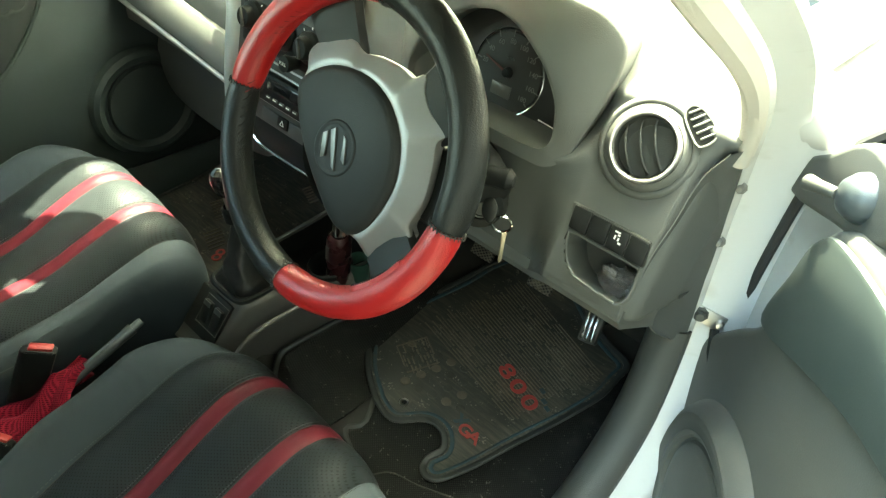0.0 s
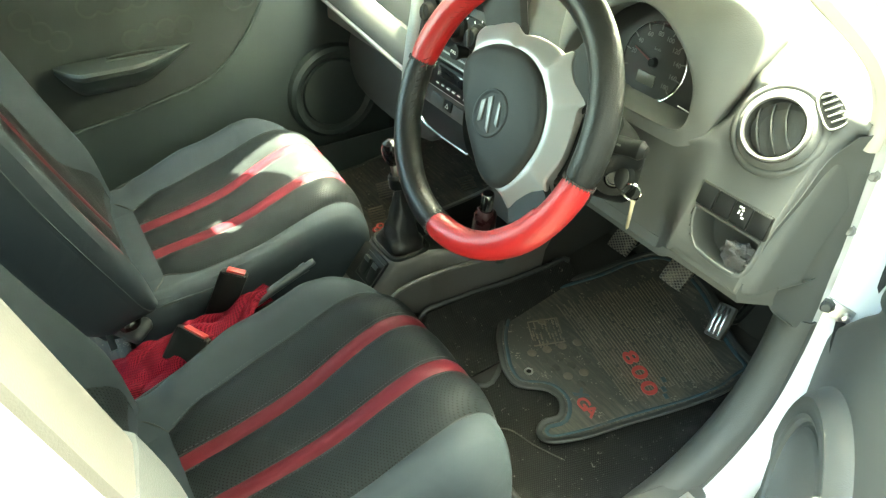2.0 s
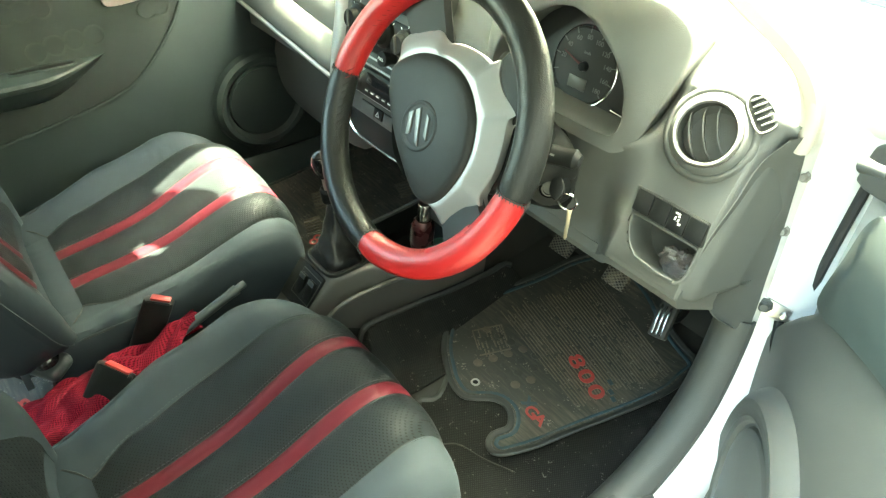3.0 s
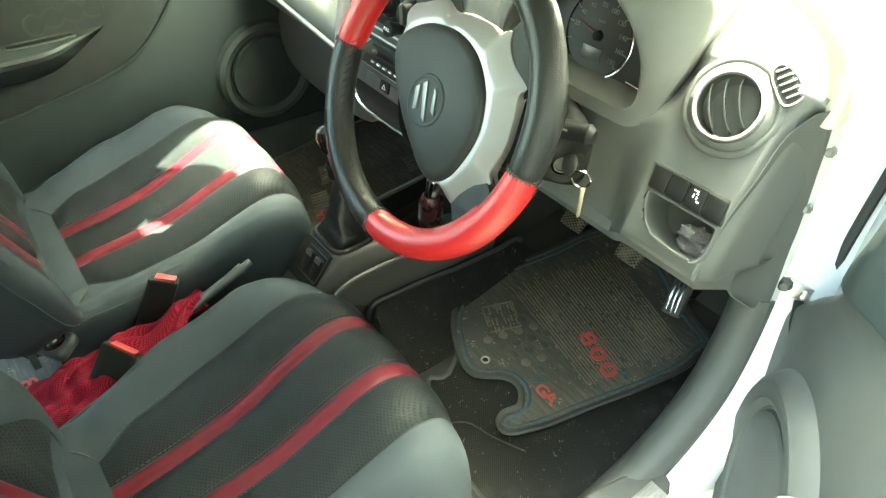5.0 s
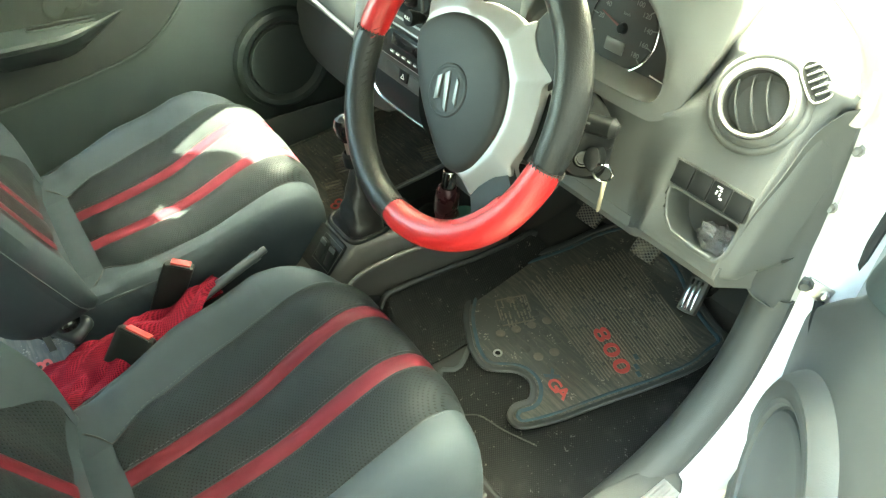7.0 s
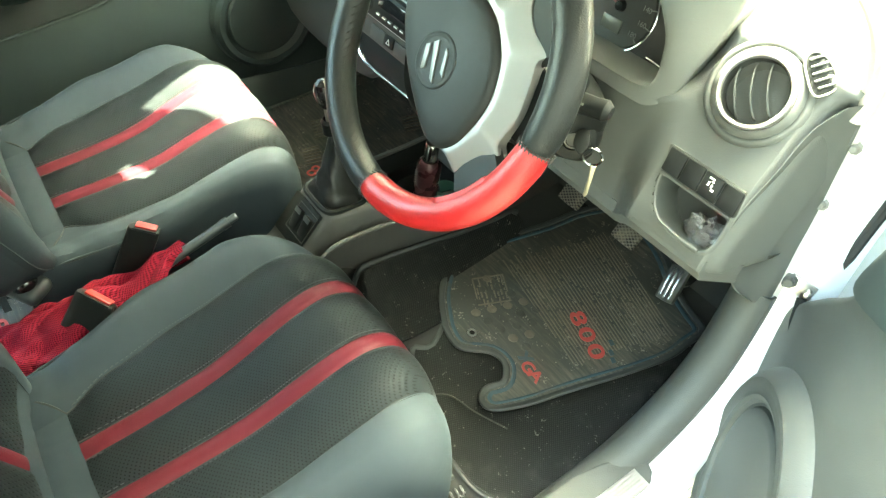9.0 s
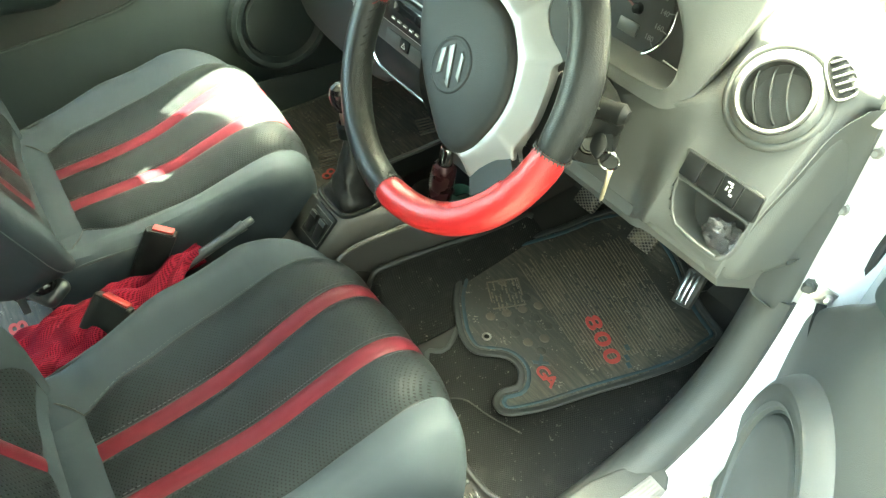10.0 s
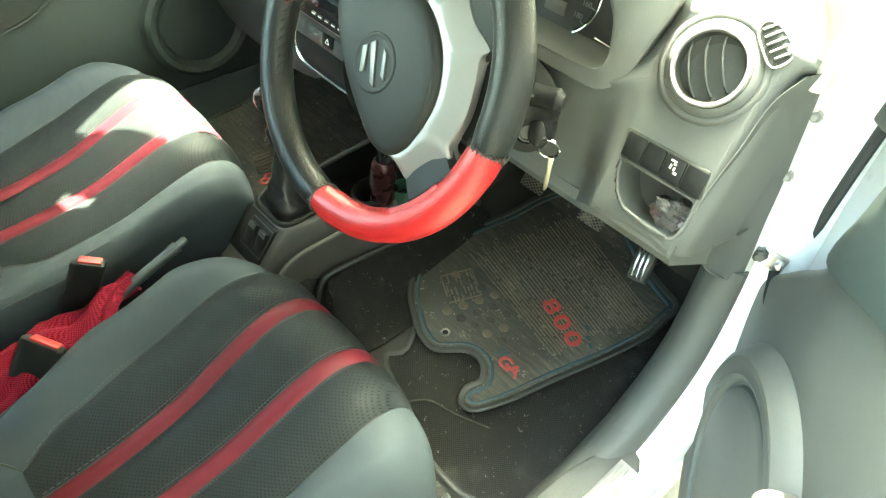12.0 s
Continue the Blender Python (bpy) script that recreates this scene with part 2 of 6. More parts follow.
def part(name, bm, mat, parent=None, label="", sharp=0.62):
    """Links a bmesh, drawn in world metres, as one mesh object under its thing or part."""
    bmesh.ops.recalc_face_normals(bm, faces=bm.faces)
    for f in bm.faces:
        f.smooth = True
    for e in bm.edges:
        if len(e.link_faces) == 2 and e.calc_face_angle(0) > sharp:
            e.smooth = False
    me = bpy.data.meshes.new(name)
    bm.to_mesh(me)
    bm.free()
    me.materials.append(mat)
    ob = new(name, me)
    if parent is not None:
        ob.parent = parent
        up, m = parent, Matrix()
        while up is not None and up.type == "EMPTY":
            m = Matrix.Translation(up.location) @ m
            up = up.parent
        ob.matrix_parent_inverse = m.inverted()
    if label:
        ob["label"] = label
    return ob


def solo(name, bm, mat, label, category, group="", kind=""):
    return tagged(part(name, bm, mat), label, category, group, kind)


def spline(pts, n, closed=False):
    """Points along a smooth curve through pts."""
    p = [Vector(q) for q in pts]
    out, c = [], len(p)
    spans = c if closed else c - 1
    for i in range(spans):
        if closed:
            a, b, d, e = p[(i - 1) % c], p[i], p[(i + 1) % c], p[(i + 2) % c]
        else:
            b, d = p[i], p[i + 1]
            a, e = (p[i - 1] if i else b * 2 - d), (p[i + 2] if i + 2 < c else d * 2 - b)
        for j in range(n):
            t = j / n
            out.append(0.5 * ((2 * b) + (d - a) * t + (2 * a - 5 * b + 4 * d - e) * t * t + (3 * b - a - 3 * d + e) * t ** 3))
    if not closed:
        out.append(p[-1])
    return out


def skin(rows, wrap=False, cap=False, bm=None):
    """Quads between rows of points of equal length; wrap closes each row into a ring."""
    bm = bm or bmesh.new()
    vs = [[bm.verts.new(p) for p in r] for r in rows]
    m = len(vs[0])
    for a, b in zip(vs, vs[1:]):
        for j in range(m if wrap else m - 1):
            q = (a[j], a[(j + 1) % m], b[(j + 1) % m], b[j])
            if len({v.co.to_tuple(6) for v in q}) > 2:
                bm.faces.new(q)
    if cap and wrap:
        bm.faces.new(vs[0])
        bm.faces.new(list(reversed(vs[-1])))
    return bm


def thick(bm, t):
    bmesh.ops.recalc_face_normals(bm, faces=bm.faces)
    bmesh.ops.solidify(bm, geom=bm.faces[:], thickness=t)
    return bm


def tube(path, r, n=12, closed=False, bm=None, flat=1.0, up=None):
    """A round (or flattened) bar along a path; r may be a list."""
    path = [Vector(p) for p in path]
    c = len(path)
    rs = r if isinstance(r, (list, tuple)) else [r] * c
    rows, side = [], None
    for i, p in enumerate(path):
        d = (path[(i + 1) % c] - path[i - 1]) if closed else (path[min(i + 1, c - 1)] - path[max(i - 1, 0)])
        d.normalize()
        if side is None:
            ref = Vector(up) if up else (V(0, 0, 1) if abs(d.z) < 0.9 else V(0, 1, 0))
            side = d.cross(ref).normalized()
        side = (side - d * side.dot(d)).normalized()
        top = side.cross(d)
        rows.append([p + side * (rs[i] * math.cos(a)) + top * (rs[i] * flat * math.sin(a)) for a in (2 * math.pi * k / n for k in range(n))])
    if closed:
        rows.append(rows[0])
        bm = skin(rows, True, False, bm)
        bmesh.ops.remove_doubles(bm, verts=bm.verts, dist=1e-6)
        return bm
    return skin(rows, True, True, bm)


def bevelled(bm, w, seg=2, angle=0.5):
    if w > 0:
        es = [e for e in bm.edges if len(e.link_faces) == 2 and e.calc_face_angle(0) > angle]
        bmesh.ops.bevel(bm, geom=es, offset=w, segments=seg, affect="EDGES", profile=0.5, clamp_overlap=True)
    return bm


def box(size, m=Matrix(), bevel=0.003, seg=2):
    bm = bmesh.new()
    bmesh.ops.create_cube(bm, size=1)
    bmesh.ops.scale(bm, vec=size, verts=bm.verts)
    bevelled(bm, bevel, seg)
    bm.transform(m)
    return bm


def prism(outline, depth, m=Matrix(), bevel=0.0, seg=2):
    """A plate of the 2D outline from 0 to depth along its own z, laid by m."""
    bm = bmesh.new()
    f = bm.faces.new([bm.verts.new((p[0], p[1], 0)) for p in outline])
    r = bmesh.ops.extrude_face_region(bm, geom=[f])
    bmesh.ops.translate(bm, vec=(0, 0, depth), verts=[v for v in r["geom"] if isinstance(v, bmesh.types.BMVert)])
    bmesh.ops.recalc_face_normals(bm, faces=bm.faces)
    bevelled(bm, bevel, seg, 0.9)
    bm.transform(m)
    return bm


def lathe(profile, n=32, m=Matrix(), cap=True):
    rows = [[V(r * math.cos(a), r * math.sin(a), h) for a in (2 * math.pi * k / n for k in range(n))] for r, h in profile]
    bm = skin(rows, True, cap)
    bm.transform(m)
    return bm


def axes(o, x, y, z=None):
    """A frame with origin o, first axis x and second axis near y."""
    x = Vector(x).normalized()
    z = x.cross(Vector(y)).normalized() if z is None else Vector(z).normalized()
    y = z.cross(x)
    return Matrix(((x.x, y.x, z.x, o[0]), (x.y, y.y, z.y, o[1]), (x.z, y.z, z.z, o[2]), (0, 0, 0, 1)))


def digits(name, text, size, mat, m, parent, depth, label, bold=0.0):
    """Each numeral as a piece of its own."""
    for k, c in enumerate(text):
        writing(name, c, size, mat, m @ pose((k - (len(text) - 1) / 2) * size * 0.59, 0, 0), parent, depth, label, bold=bold)


def writing(name, text, size, mat, m, parent, depth=0.0008, label="", spacing=1.0, bold=0.0):
    cu = bpy.data.curves.new(name, "FONT")
    cu.offset = bold
    cu.body, cu.size, cu.extrude, cu.align_x, cu.align_y, cu.space_character = text, size, depth, "CENTER", "CENTER", spacing
    ob = new(name, cu)
    me = bpy.data.meshes.new_from_object(ob)
    bpy.data.objects.remove(ob)
    bm = bmesh.new()
    bm.from_mesh(me)
    bm.transform(m)
    return part(name, bm, mat, parent, label)


def smooth(a, b, t):
    t = max(0.0, min(1.0, (t - a) / (b - a)))
    return t * t * (3 - 2 * t)


def lerp_table(table, t):
    """Piecewise-linear reading of rows (t, a, b, ...)."""
    for p, q in zip(table, table[1:]):
        if t <= q[0]:
            k = (t - p[0]) / (q[0] - p[0]) if q[0] > p[0] else 0
            return [u + (v - u) * k for u, v in zip(p[1:], q[1:])]
    return list(table[-1][1:])

# ---- the setting: ground and car shell ----
bm = bmesh.new()
bmesh.ops.create_grid(bm, x_segments=40, y_segments=40, size=400)
solo("ground", bm, GROUND, "pale gravelly concrete ground in full sun", "ground", kind="structure")

shell = thing("car_body", (0, 0, 0.16), "white painted body shell of a small hatchback", "car body", kind="structure")


def floor_z(y):
    return 0.275 + 0.15 * max(0.0, y) + 1.1 * max(0.0, y - 0.60)


ys = [-1.7, -1.2, -0.7, -0.4, -0.2, 0, 0.1, 0.2, 0.3, 0.4, 0.5, 0.6, 0.66, 0.72, 0.8, 0.86]
part("floor_pan", thick(skin([[V(x, y, floor_z(y) - 0.006) for x in np.linspace(-0.66, 0.64, 14)] for y in ys]), 0.02), CARPET, shell, "dark worn floor carpet")

# the tunnel under the console
sec = [(-0.10, 0.0), (-0.085, 0.09), (-0.06, 0.12), (0.02, 0.12), (0.04, 0.09), (0.055, 0.0)]
part("tunnel", thick(skin([[V(x, y, floor_z(y) - 0.01 + h) for x, h in sec] for y in ys]), 0.01), CARPET, shell)

# edge of the driver's door opening, from the rear of the sill round the front to the roof
EDGE = [(0.675, -0.62, 0.40), (0.675, -0.2, 0.40), (0.673, 0.06, 0.405), (0.673, 0.19, 0.438), (0.669, 0.285, 0.515), (0.657, 0.338, 0.62),
        (0.646, 0.352, 0.75), (0.641, 0.346, 0.86), (0.642, 0.33, 0.95), (0.648, 0.287, 1.03), (0.651, 0.20, 1.105), (0.645, 0.06, 1.19),
        (0.62, -0.12, 1.30), (0.588, -0.28, 1.37), (0.575, -0.45, 1.388), (0.575, -0.62, 1.39)]
edge = spline(EDGE, 5)


def along_edge(section, lo, hi, grow=None):
    """Sweeps (sideways, outwards) steps along the opening's edge between two points of it."""
    rows = []
    for i in range(lo, hi + 1):
        t = (edge[min(i + 1, len(edge) - 1)] - edge[max(i - 1, 0)])
        t = V(0, t.y, t.z).normalized()
        out = V(0, t.z, -t.y)
        rows.append([edge[i] + V(dx, 0, 0) + out * dn for dx, dn in section(i)])
    return skin(rows)


def flange(i):
    f = 1.25 - 0.5 * smooth(44, 52, i)
    if i > 40:
        g, r = smooth(40, 47, i), 0.055 * smooth(61, 66, i)
        return [(-0.014, 0.014), (-0.010, -0.001), (-0.002, -0.003), (0.003, 0.004), (0.006, 0.014), (0.025 + 0.5 * r, 0.022), (0.046 - 0.01 * g + r, 0.036 - 0.008 * g), (0.058 - 0.022 * g + r, 0.054 - 0.016 * g), (0.066 - 0.040 * g + r, 0.10 - 0.052 * g), (0.068 - 0.058 * g, 0.13 - 0.078 * g)]
    f -= 0.48 * smooth(24, 14, i)
    return [(-0.014, 0.014), (-0.010, -0.001), (-0.002, -0.003), (0.003, 0.004), (0.006, 0.014), (0.025 * f, 0.024), (0.050 * f, 0.038 * f), (0.062 * f, 0.058 * f), (0.072 * f, 0.11), (0.074 * f, 0.19)]


part("door_aperture", thick(along_edge(flange, 0, len(edge) - 1), 0.004), WHITE, shell, "white painted sill and front pillar")
part("sill_trim", thick(along_edge(lambda i: [(0.004, 0.006), (0.003, -0.005), (-0.003, -0.0105), (-0.012, -0.0145), (-0.022, -0.0165), (-0.032, -0.0145), (-0.042, -0.007), (-0.051, 0.006), (-0.058, 0.025), (-0.063, 0.055), (-0.068, 0.16)], 0, 27), 0.004), DASH_DARK, shell, "grey plastic sill trim")
part("front_pillar_trim", thick(along_edge(lambda i: [(0.000, 0.006), (-0.002, -0.007), (-0.006, -0.010), (-0.010, -0.005), (-0.013, 0.015), (-0.014, 0.05)], 41, len(edge) - 1), 0.004), BEIGE, shell, "pale beige front pillar trim")

part("front_pillar_post", tube(spline([(0.641, 0.304, 0.965), (0.641, 0.296, 1.00), (0.6405, 0.278, 1.032), (0.640, 0.233, 1.0785), (0.640, 0.162, 1.1255), (0.637, 0.083, 1.171), (0.630, 0.0, 1.222), (0.608, -0.13, 1.303), (0.58, -0.28, 1.37)], 4), 0.0105, 12), BEIGE, shell, "rounded beige pillar moulding")

# scuff plate with raised metal ribs on the sill
plate = part("scuff_plate", prism([(0.630, -0.62), (0.705, -0.62), (0.705, 0.140), (0.703, 0.150), (0.694, 0.164), (0.676, 0.172), (0.650, 0.150), (0.632, 0.060)], 0.014, pose(0, 0, 0.420), 0.006, 3), DASH_DARK, shell, "grey plastic scuff plate")
part("scuff_metal", box((0.030, 0.60, 0.003), pose(0.6905, -0.158, 0.434), 0.001), SILVER, plate, "worn metal scuff strip")
for k in range(3):
    part("scuff_rib", box((0.006, 0.59, 0.005), pose(0.680 + 0.0105 * k, -0.158, 0.436), 0.0024), SILVER, plate, "worn metal scuff rib")

# small clips on the pillar
for z, y in ((0.917, 0.340), (0.829, 0.350)):
    part("trim_clip", lathe([(0.0, 0.007), (0.0035, 0.007), (0.0055, 0.004), (0.0055, 0.0), (0.008, -0.002)], 8, axes((0.645, y, z), (0, 0.3, 1), (1, 0, 0), (0.1, -1, 0.1))), GREYTRIM, shell)

# rear pillar of the door opening
PB = [(-0.63, 1.39), (-0.582, 1.23), (-0.540, 1.045), (-0.518, 0.93), (-0.508, 0.70), (-0.515, 0.52), (-0.56, 0.41)]
pb = [p for p in spline([(0, y, z) for y, z in PB], 5)]


def pillar(sec, lo, hi):
    return skin([[V(x, p.y + dy, p.z) for x, dy in sec] for p in pb[lo:hi + 1]])


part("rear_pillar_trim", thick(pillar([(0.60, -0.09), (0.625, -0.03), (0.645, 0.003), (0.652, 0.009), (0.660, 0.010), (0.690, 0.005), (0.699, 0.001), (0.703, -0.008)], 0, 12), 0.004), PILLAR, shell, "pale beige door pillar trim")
part("rear_pillar_lower_trim", thick(pillar([(0.60, -0.11), (0.625, -0.03), (0.644, 0.004), (0.654, 0.013), (0.666, 0.012), (0.702, 0.004), (0.712, -0.002), (0.715, -0.012)], 11, len(pb) - 1), 0.004), DASH, shell, "grey plastic lower pillar trim")
part("rear_side_panel", thick(skin([[V(x - 0.07 * smooth(1.2, 1.45, p.z), p.y + dy, p.z) for x, dy in [(0.699, -0.012), (0.704, -0.003), (0.716, -0.004), (0.732, -0.018), (0.745, -0.07), (0.748, -0.35), (0.74, -1.2)]] for p in pb]), 0.004), WHITE, shell, "white rear door skin in sunlight")
part("rocker_panel", thick(skin([[V(x, y, z) for x, z in ((0.732, 0.34), (0.735, 0.28), (0.725, 0.20), (0.69, 0.16), (0.60, 0.16))] for y in np.linspace(-1.7, 0.5, 12)]), 0.004), WHITE, shell)

# roof, far side, rear and front closings
roof_rows = []
for k in range(13):
    x = -0.60 + 1.2 * k / 12
    c = 1 - (x / 0.60) ** 2
    roof_rows.append([V(x, -0.28 + 0.38 * c ** 0.6, 1.385 + 0.01 * c), V(x, -0.6, 1.40 + 0.035 * c), V(x, -1.2, 1.39 + 0.03 * c), V(x, -1.7, 1.33)])
part("roof", thick(skin(roof_rows), 0.025), HEADLINER, shell, "pale grey roof lining")
# rail above the view, added to keep sun and sky off the door pillar
part("roof_rail_blocker", tube(spline([(0.640, 0.02, 1.235), (0.622, -0.14, 1.335), (0.612, -0.30, 1.395), (0.612, -0.50, 1.415), (0.610, -1.0, 1.41), (0.60, -1.65, 1.36)], 5), 0.030, 10), WHITE, shell, "unseen white outer roof rail, added to shade the door pillar")
part("rear_closing", box((1.4, 0.04, 1.2), pose(0, -1.72, 0.76), 0.01), DOORPLASTIC, shell)
part("rear_left_closing", box((0.04, 1.1, 0.85), pose(-0.69, -1.16, 0.55), 0.01), DOORPLASTIC, shell)
part("left_pillar", tube(spline([(-0.68, -0.62, 0.9), (-0.64, -0.62, 1.2), (-0.58, -0.64, 1.39)], 4), 0.04, 8), BEIGE, shell)
part("left_front_pillar", tube(spline([(-0.69, 0.40, 0.95), (-0.645, 0.20, 1.12), (-0.605, -0.10, 1.31), (-0.59, -0.3, 1.385), (-0.58, -0.62, 1.39)], 4), 0.026, 8), BEIGE, shell)
part("bulkhead", thick(skin([[V(x, y, z) for x in np.linspace(-0.68, 0.60, 8)] for y, z in ((0.86, 0.30), (0.86, 0.7), (0.86, 0.985))]), 0.02), CARPET, shell)
part("left_footwell_wall", box((0.03, 0.50, 0.74), pose(-0.675, 0.62, 0.66), 0.01), CARPET, shell)
part("right_footwell_wall", box((0.03, 0.52, 0.62), pose(0.655, 0.64, 0.58), 0.01), CARPET, shell)
part("front_wing", thick(skin([[V(x, y, z) for y in np.linspace(0.47, 1.5, 8)] for x, z in ((0.52, 1.0), (0.62, 0.985), (0.70, 0.95), (0.745, 0.86), (0.75, 0.60), (0.745, 0.30))]), 0.004), WHITE, shell, "white front wing")
part("bonnet", thick(skin([[V(x, y, 0.99 + 0.05 * (1 - (x / 0.7) ** 2) - 0.22 * ((y - 0.86) / 0.7) ** 2) for y in np.linspace(0.86, 1.5, 8)] for x in np.linspace(-0.7, 0.52, 9)]), 0.004), WHITE, shell)

part("pillar_root", tube(spline([(0.668, 0.338, 1.055), (0.676, 0.40, 1.005), (0.674, 0.48, 0.975), (0.670, 0.60, 0.955)], 4), [0.030, 0.036, 0.040, 0.041, 0.042, 0.044, 0.045, 0.046, 0.047, 0.048, 0.048, 0.048, 0.048], 16), WHITE, shell)

# windscreen
rows = []
for k in range(11):
    x = k / 10 * 2 - 1
    c = 1 - x * x
    lo, hi = V(0.645 * x, 0.36 + 0.45 * c ** 0.7, 0.985), V(0.575 * x, -0.27 + 0.36 * c ** 0.6, 1.395)
    rows.append([lo.lerp(hi, s) + V(0, 0.02, 0.03) * math.sin(math.pi * s) for s in (0, 0.25, 0.5, 0.75, 1)])
ob = part("windscreen", skin(rows), CLEAR, shell, "clear windscreen glass")
ob.visible_shadow = False

part("door_seal", tube(spline([(0.708, 0.372, 0.97), (0.702, 0.384, 0.90), (0.697, 0.392, 0.80), (0.695, 0.400, 0.70), (0.697, 0.396, 0.62)], 4), 0.007, 8), SEAL, shell, "black rubber door seal")


# unseen blockers added inside the windscreen: folding shade over the middle, two lowered visors
def screen(x, s, inward):
    c = max(0.0, 1 - x * x)
    lo, hi = V(0.645 * x, 0.36 + 0.45 * c ** 0.7, 0.985), V(0.575 * x, -0.27 + 0.36 * c ** 0.6, 1.395)
    return lo.lerp(hi, s) + V(0, 0.02 - inward, 0.03 - inward) * math.sin(math.pi * min(1, max(0, s))) - V(0, inward, inward) * 0.3


def screen_panel(x0, x1, s0, s1, inward, nx, ns, gap=lambda x, s: False):
    bm = bmesh.new()
    at = {}
    step = lambda k, n, a, b: a + (b - a) * k / n
    for i in range(nx):
        for j in range(ns):
            x, t = step(i + 0.5, nx, x0, x1), step(j + 0.5, ns, 0, 1)
            if not gap(x, s0(x) + (s1(x) - s0(x)) * t):
                q = []
                for a, b in ((i, j), (i + 1, j), (i + 1, j + 1), (i, j + 1)):
                    if (a, b) not in at:
                        xx = step(a, nx, x0, x1)
                        at[a, b] = bm.verts.new(screen(xx, s0(xx) + (s1(xx) - s0(xx)) * b / ns, inward))
                    q.append(at[a, b])
                bm.faces.new(q)
    return thick(bm, 0.006)


shade = thing("added_sunscreen", (0, 0.6, 1.0), "unseen white folding sunscreen, added to shade and diffuse the sun", "sunscreen")
for k in range(6):
    a, b = -0.612 + 0.225 * k, -0.612 + 0.225 * (k + 1)
    part("shade_fold", screen_panel(a, b, lambda x: -0.02, lambda x: 1.03, 0.018 + 0.006 * (k % 2), 8, 10), SCREEN, shade)
visor = thing("added_sun_visor", (-0.4, 0.1, 1.38), "unseen grey passenger visor, added and cut to shape the sun patch", "sun visor", "sun visors")
# lower edge and cut-out set so the sun patch falls on the passenger seat
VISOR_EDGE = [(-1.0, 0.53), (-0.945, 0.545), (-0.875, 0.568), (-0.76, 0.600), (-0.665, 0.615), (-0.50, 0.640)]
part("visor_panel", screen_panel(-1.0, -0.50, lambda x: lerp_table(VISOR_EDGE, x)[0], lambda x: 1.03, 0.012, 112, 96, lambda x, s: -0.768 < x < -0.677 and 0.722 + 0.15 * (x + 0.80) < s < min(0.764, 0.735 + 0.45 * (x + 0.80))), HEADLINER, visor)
visor = thing("added_sun_visor", (0.4, 0.1, 1.38), "unseen grey driver's visor, added to keep sun off the driver's side", "sun visor", "sun visors")
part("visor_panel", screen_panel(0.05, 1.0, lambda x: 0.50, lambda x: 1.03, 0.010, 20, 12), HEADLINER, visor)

# check strap of the driver's door
strap = thing("door_check_strap", (0.66, 0.36, 0.69), "steel door check strap bolted to the white pillar", "door check")
m = axes((0.671, 0.367, 0.697), (1, 0.35, -0.25), (0.2, 0.3, 1))
part("bracket", box((0.044, 0.024, 0.006), m, 0.002), STEEL, strap)
part("bolt", lathe([(0, 0.012), (0.006, 0.012), (0.008, 0.009), (0.008, 0.003), (0.012, 0.001), (0.012, -0.002)], 8, m @ pose(-0.015, 0, 0.003)), DASH_DARK, strap)
part("rivet", lathe([(0, 0.008), (0.005, 0.007), (0.007, 0.0)], 10, m @ pose(0.015, 0, 0.003)), STEEL, strap)
part("arm", tube([(0.684, 0.364, 0.686), (0.697, 0.350, 0.660), (0.716, 0.330, 0.635)], [0.007, 0.009, 0.008], 8, flat=0.6), BLACK, strap)

# ---- driver's door, open ----
OPEN = 34.0
dd, dn = V(math.sin(radians(OPEN)), -math.cos(radians(OPEN)), 0), V(-math.cos(radians(OPEN)), -math.sin(radians(OPEN)), 0)
HINGE = V(0.715, 0.385, 0)


def on_door(u, z, n=0.0):
    return HINGE + dd * u + dn * n + V(0, 0, z)


DM = axes(HINGE, dd, (0, 0, 1), dn)  # along the door, up, inwards
door = thing("front_door", on_door(0.5, 0.3), "open driver's door with dark grey trim, white painted metal", "car door", kind="structure")
skin_out = [p.xy for p in spline([(-0.03, 0.42, 0), (-0.035, 0.78, 0), (-0.02, 0.93, 0), (0.20, 0.985, 0), (0.95, 1.02, 0), (1.02, 0.85, 0), (1.02, 0.45, 0), (0.92, 0.30, 0), (0.12, 0.28, 0)], 5, True)]
part("door_skin", prism(skin_out, 0.04, DM @ pose(0, 0, -0.045), 0.008), WHITE, door, "white painted door shell")
trim = [p.xy for p in spline([(0.0, 0.40, 0), (-0.022, 0.56, 0), (-0.018, 0.65, 0), (0.045, 0.735, 0), (0.108, 0.81, 0), (0.120, 0.90, 0), (0.138, 0.965, 0), (0.20, 0.995, 0), (0.40, 1.010, 0), (0.90, 1.03, 0), (0.97, 0.85, 0), (0.96, 0.45, 0), (0.86, 0.345, 0), (0.14, 0.33, 0)], 6, True)]
part("door_trim", prism(trim, 0.045, DM @ pose(0, 0, -0.004), 0.014, 3), DASH_DARK, door, "dark grey moulded door trim")
upper = [p.xy for p in spline([(0.122, 0.818, 0), (0.129, 0.90, 0), (0.145, 0.958, 0), (0.20, 0.986, 0), (0.40, 1.002, 0), (0.88, 1.020, 0), (0.93, 0.955, 0), (0.60, 0.935, 0), (0.376, 0.913, 0), (0.253, 0.871, 0)], 5, True)]
part("upper_trim", prism(upper, 0.010, DM @ pose(0, 0, 0.040), 0.005), DOORPLASTIC, door)
pod = DM @ pose(0.232, 0.512, 0.036)
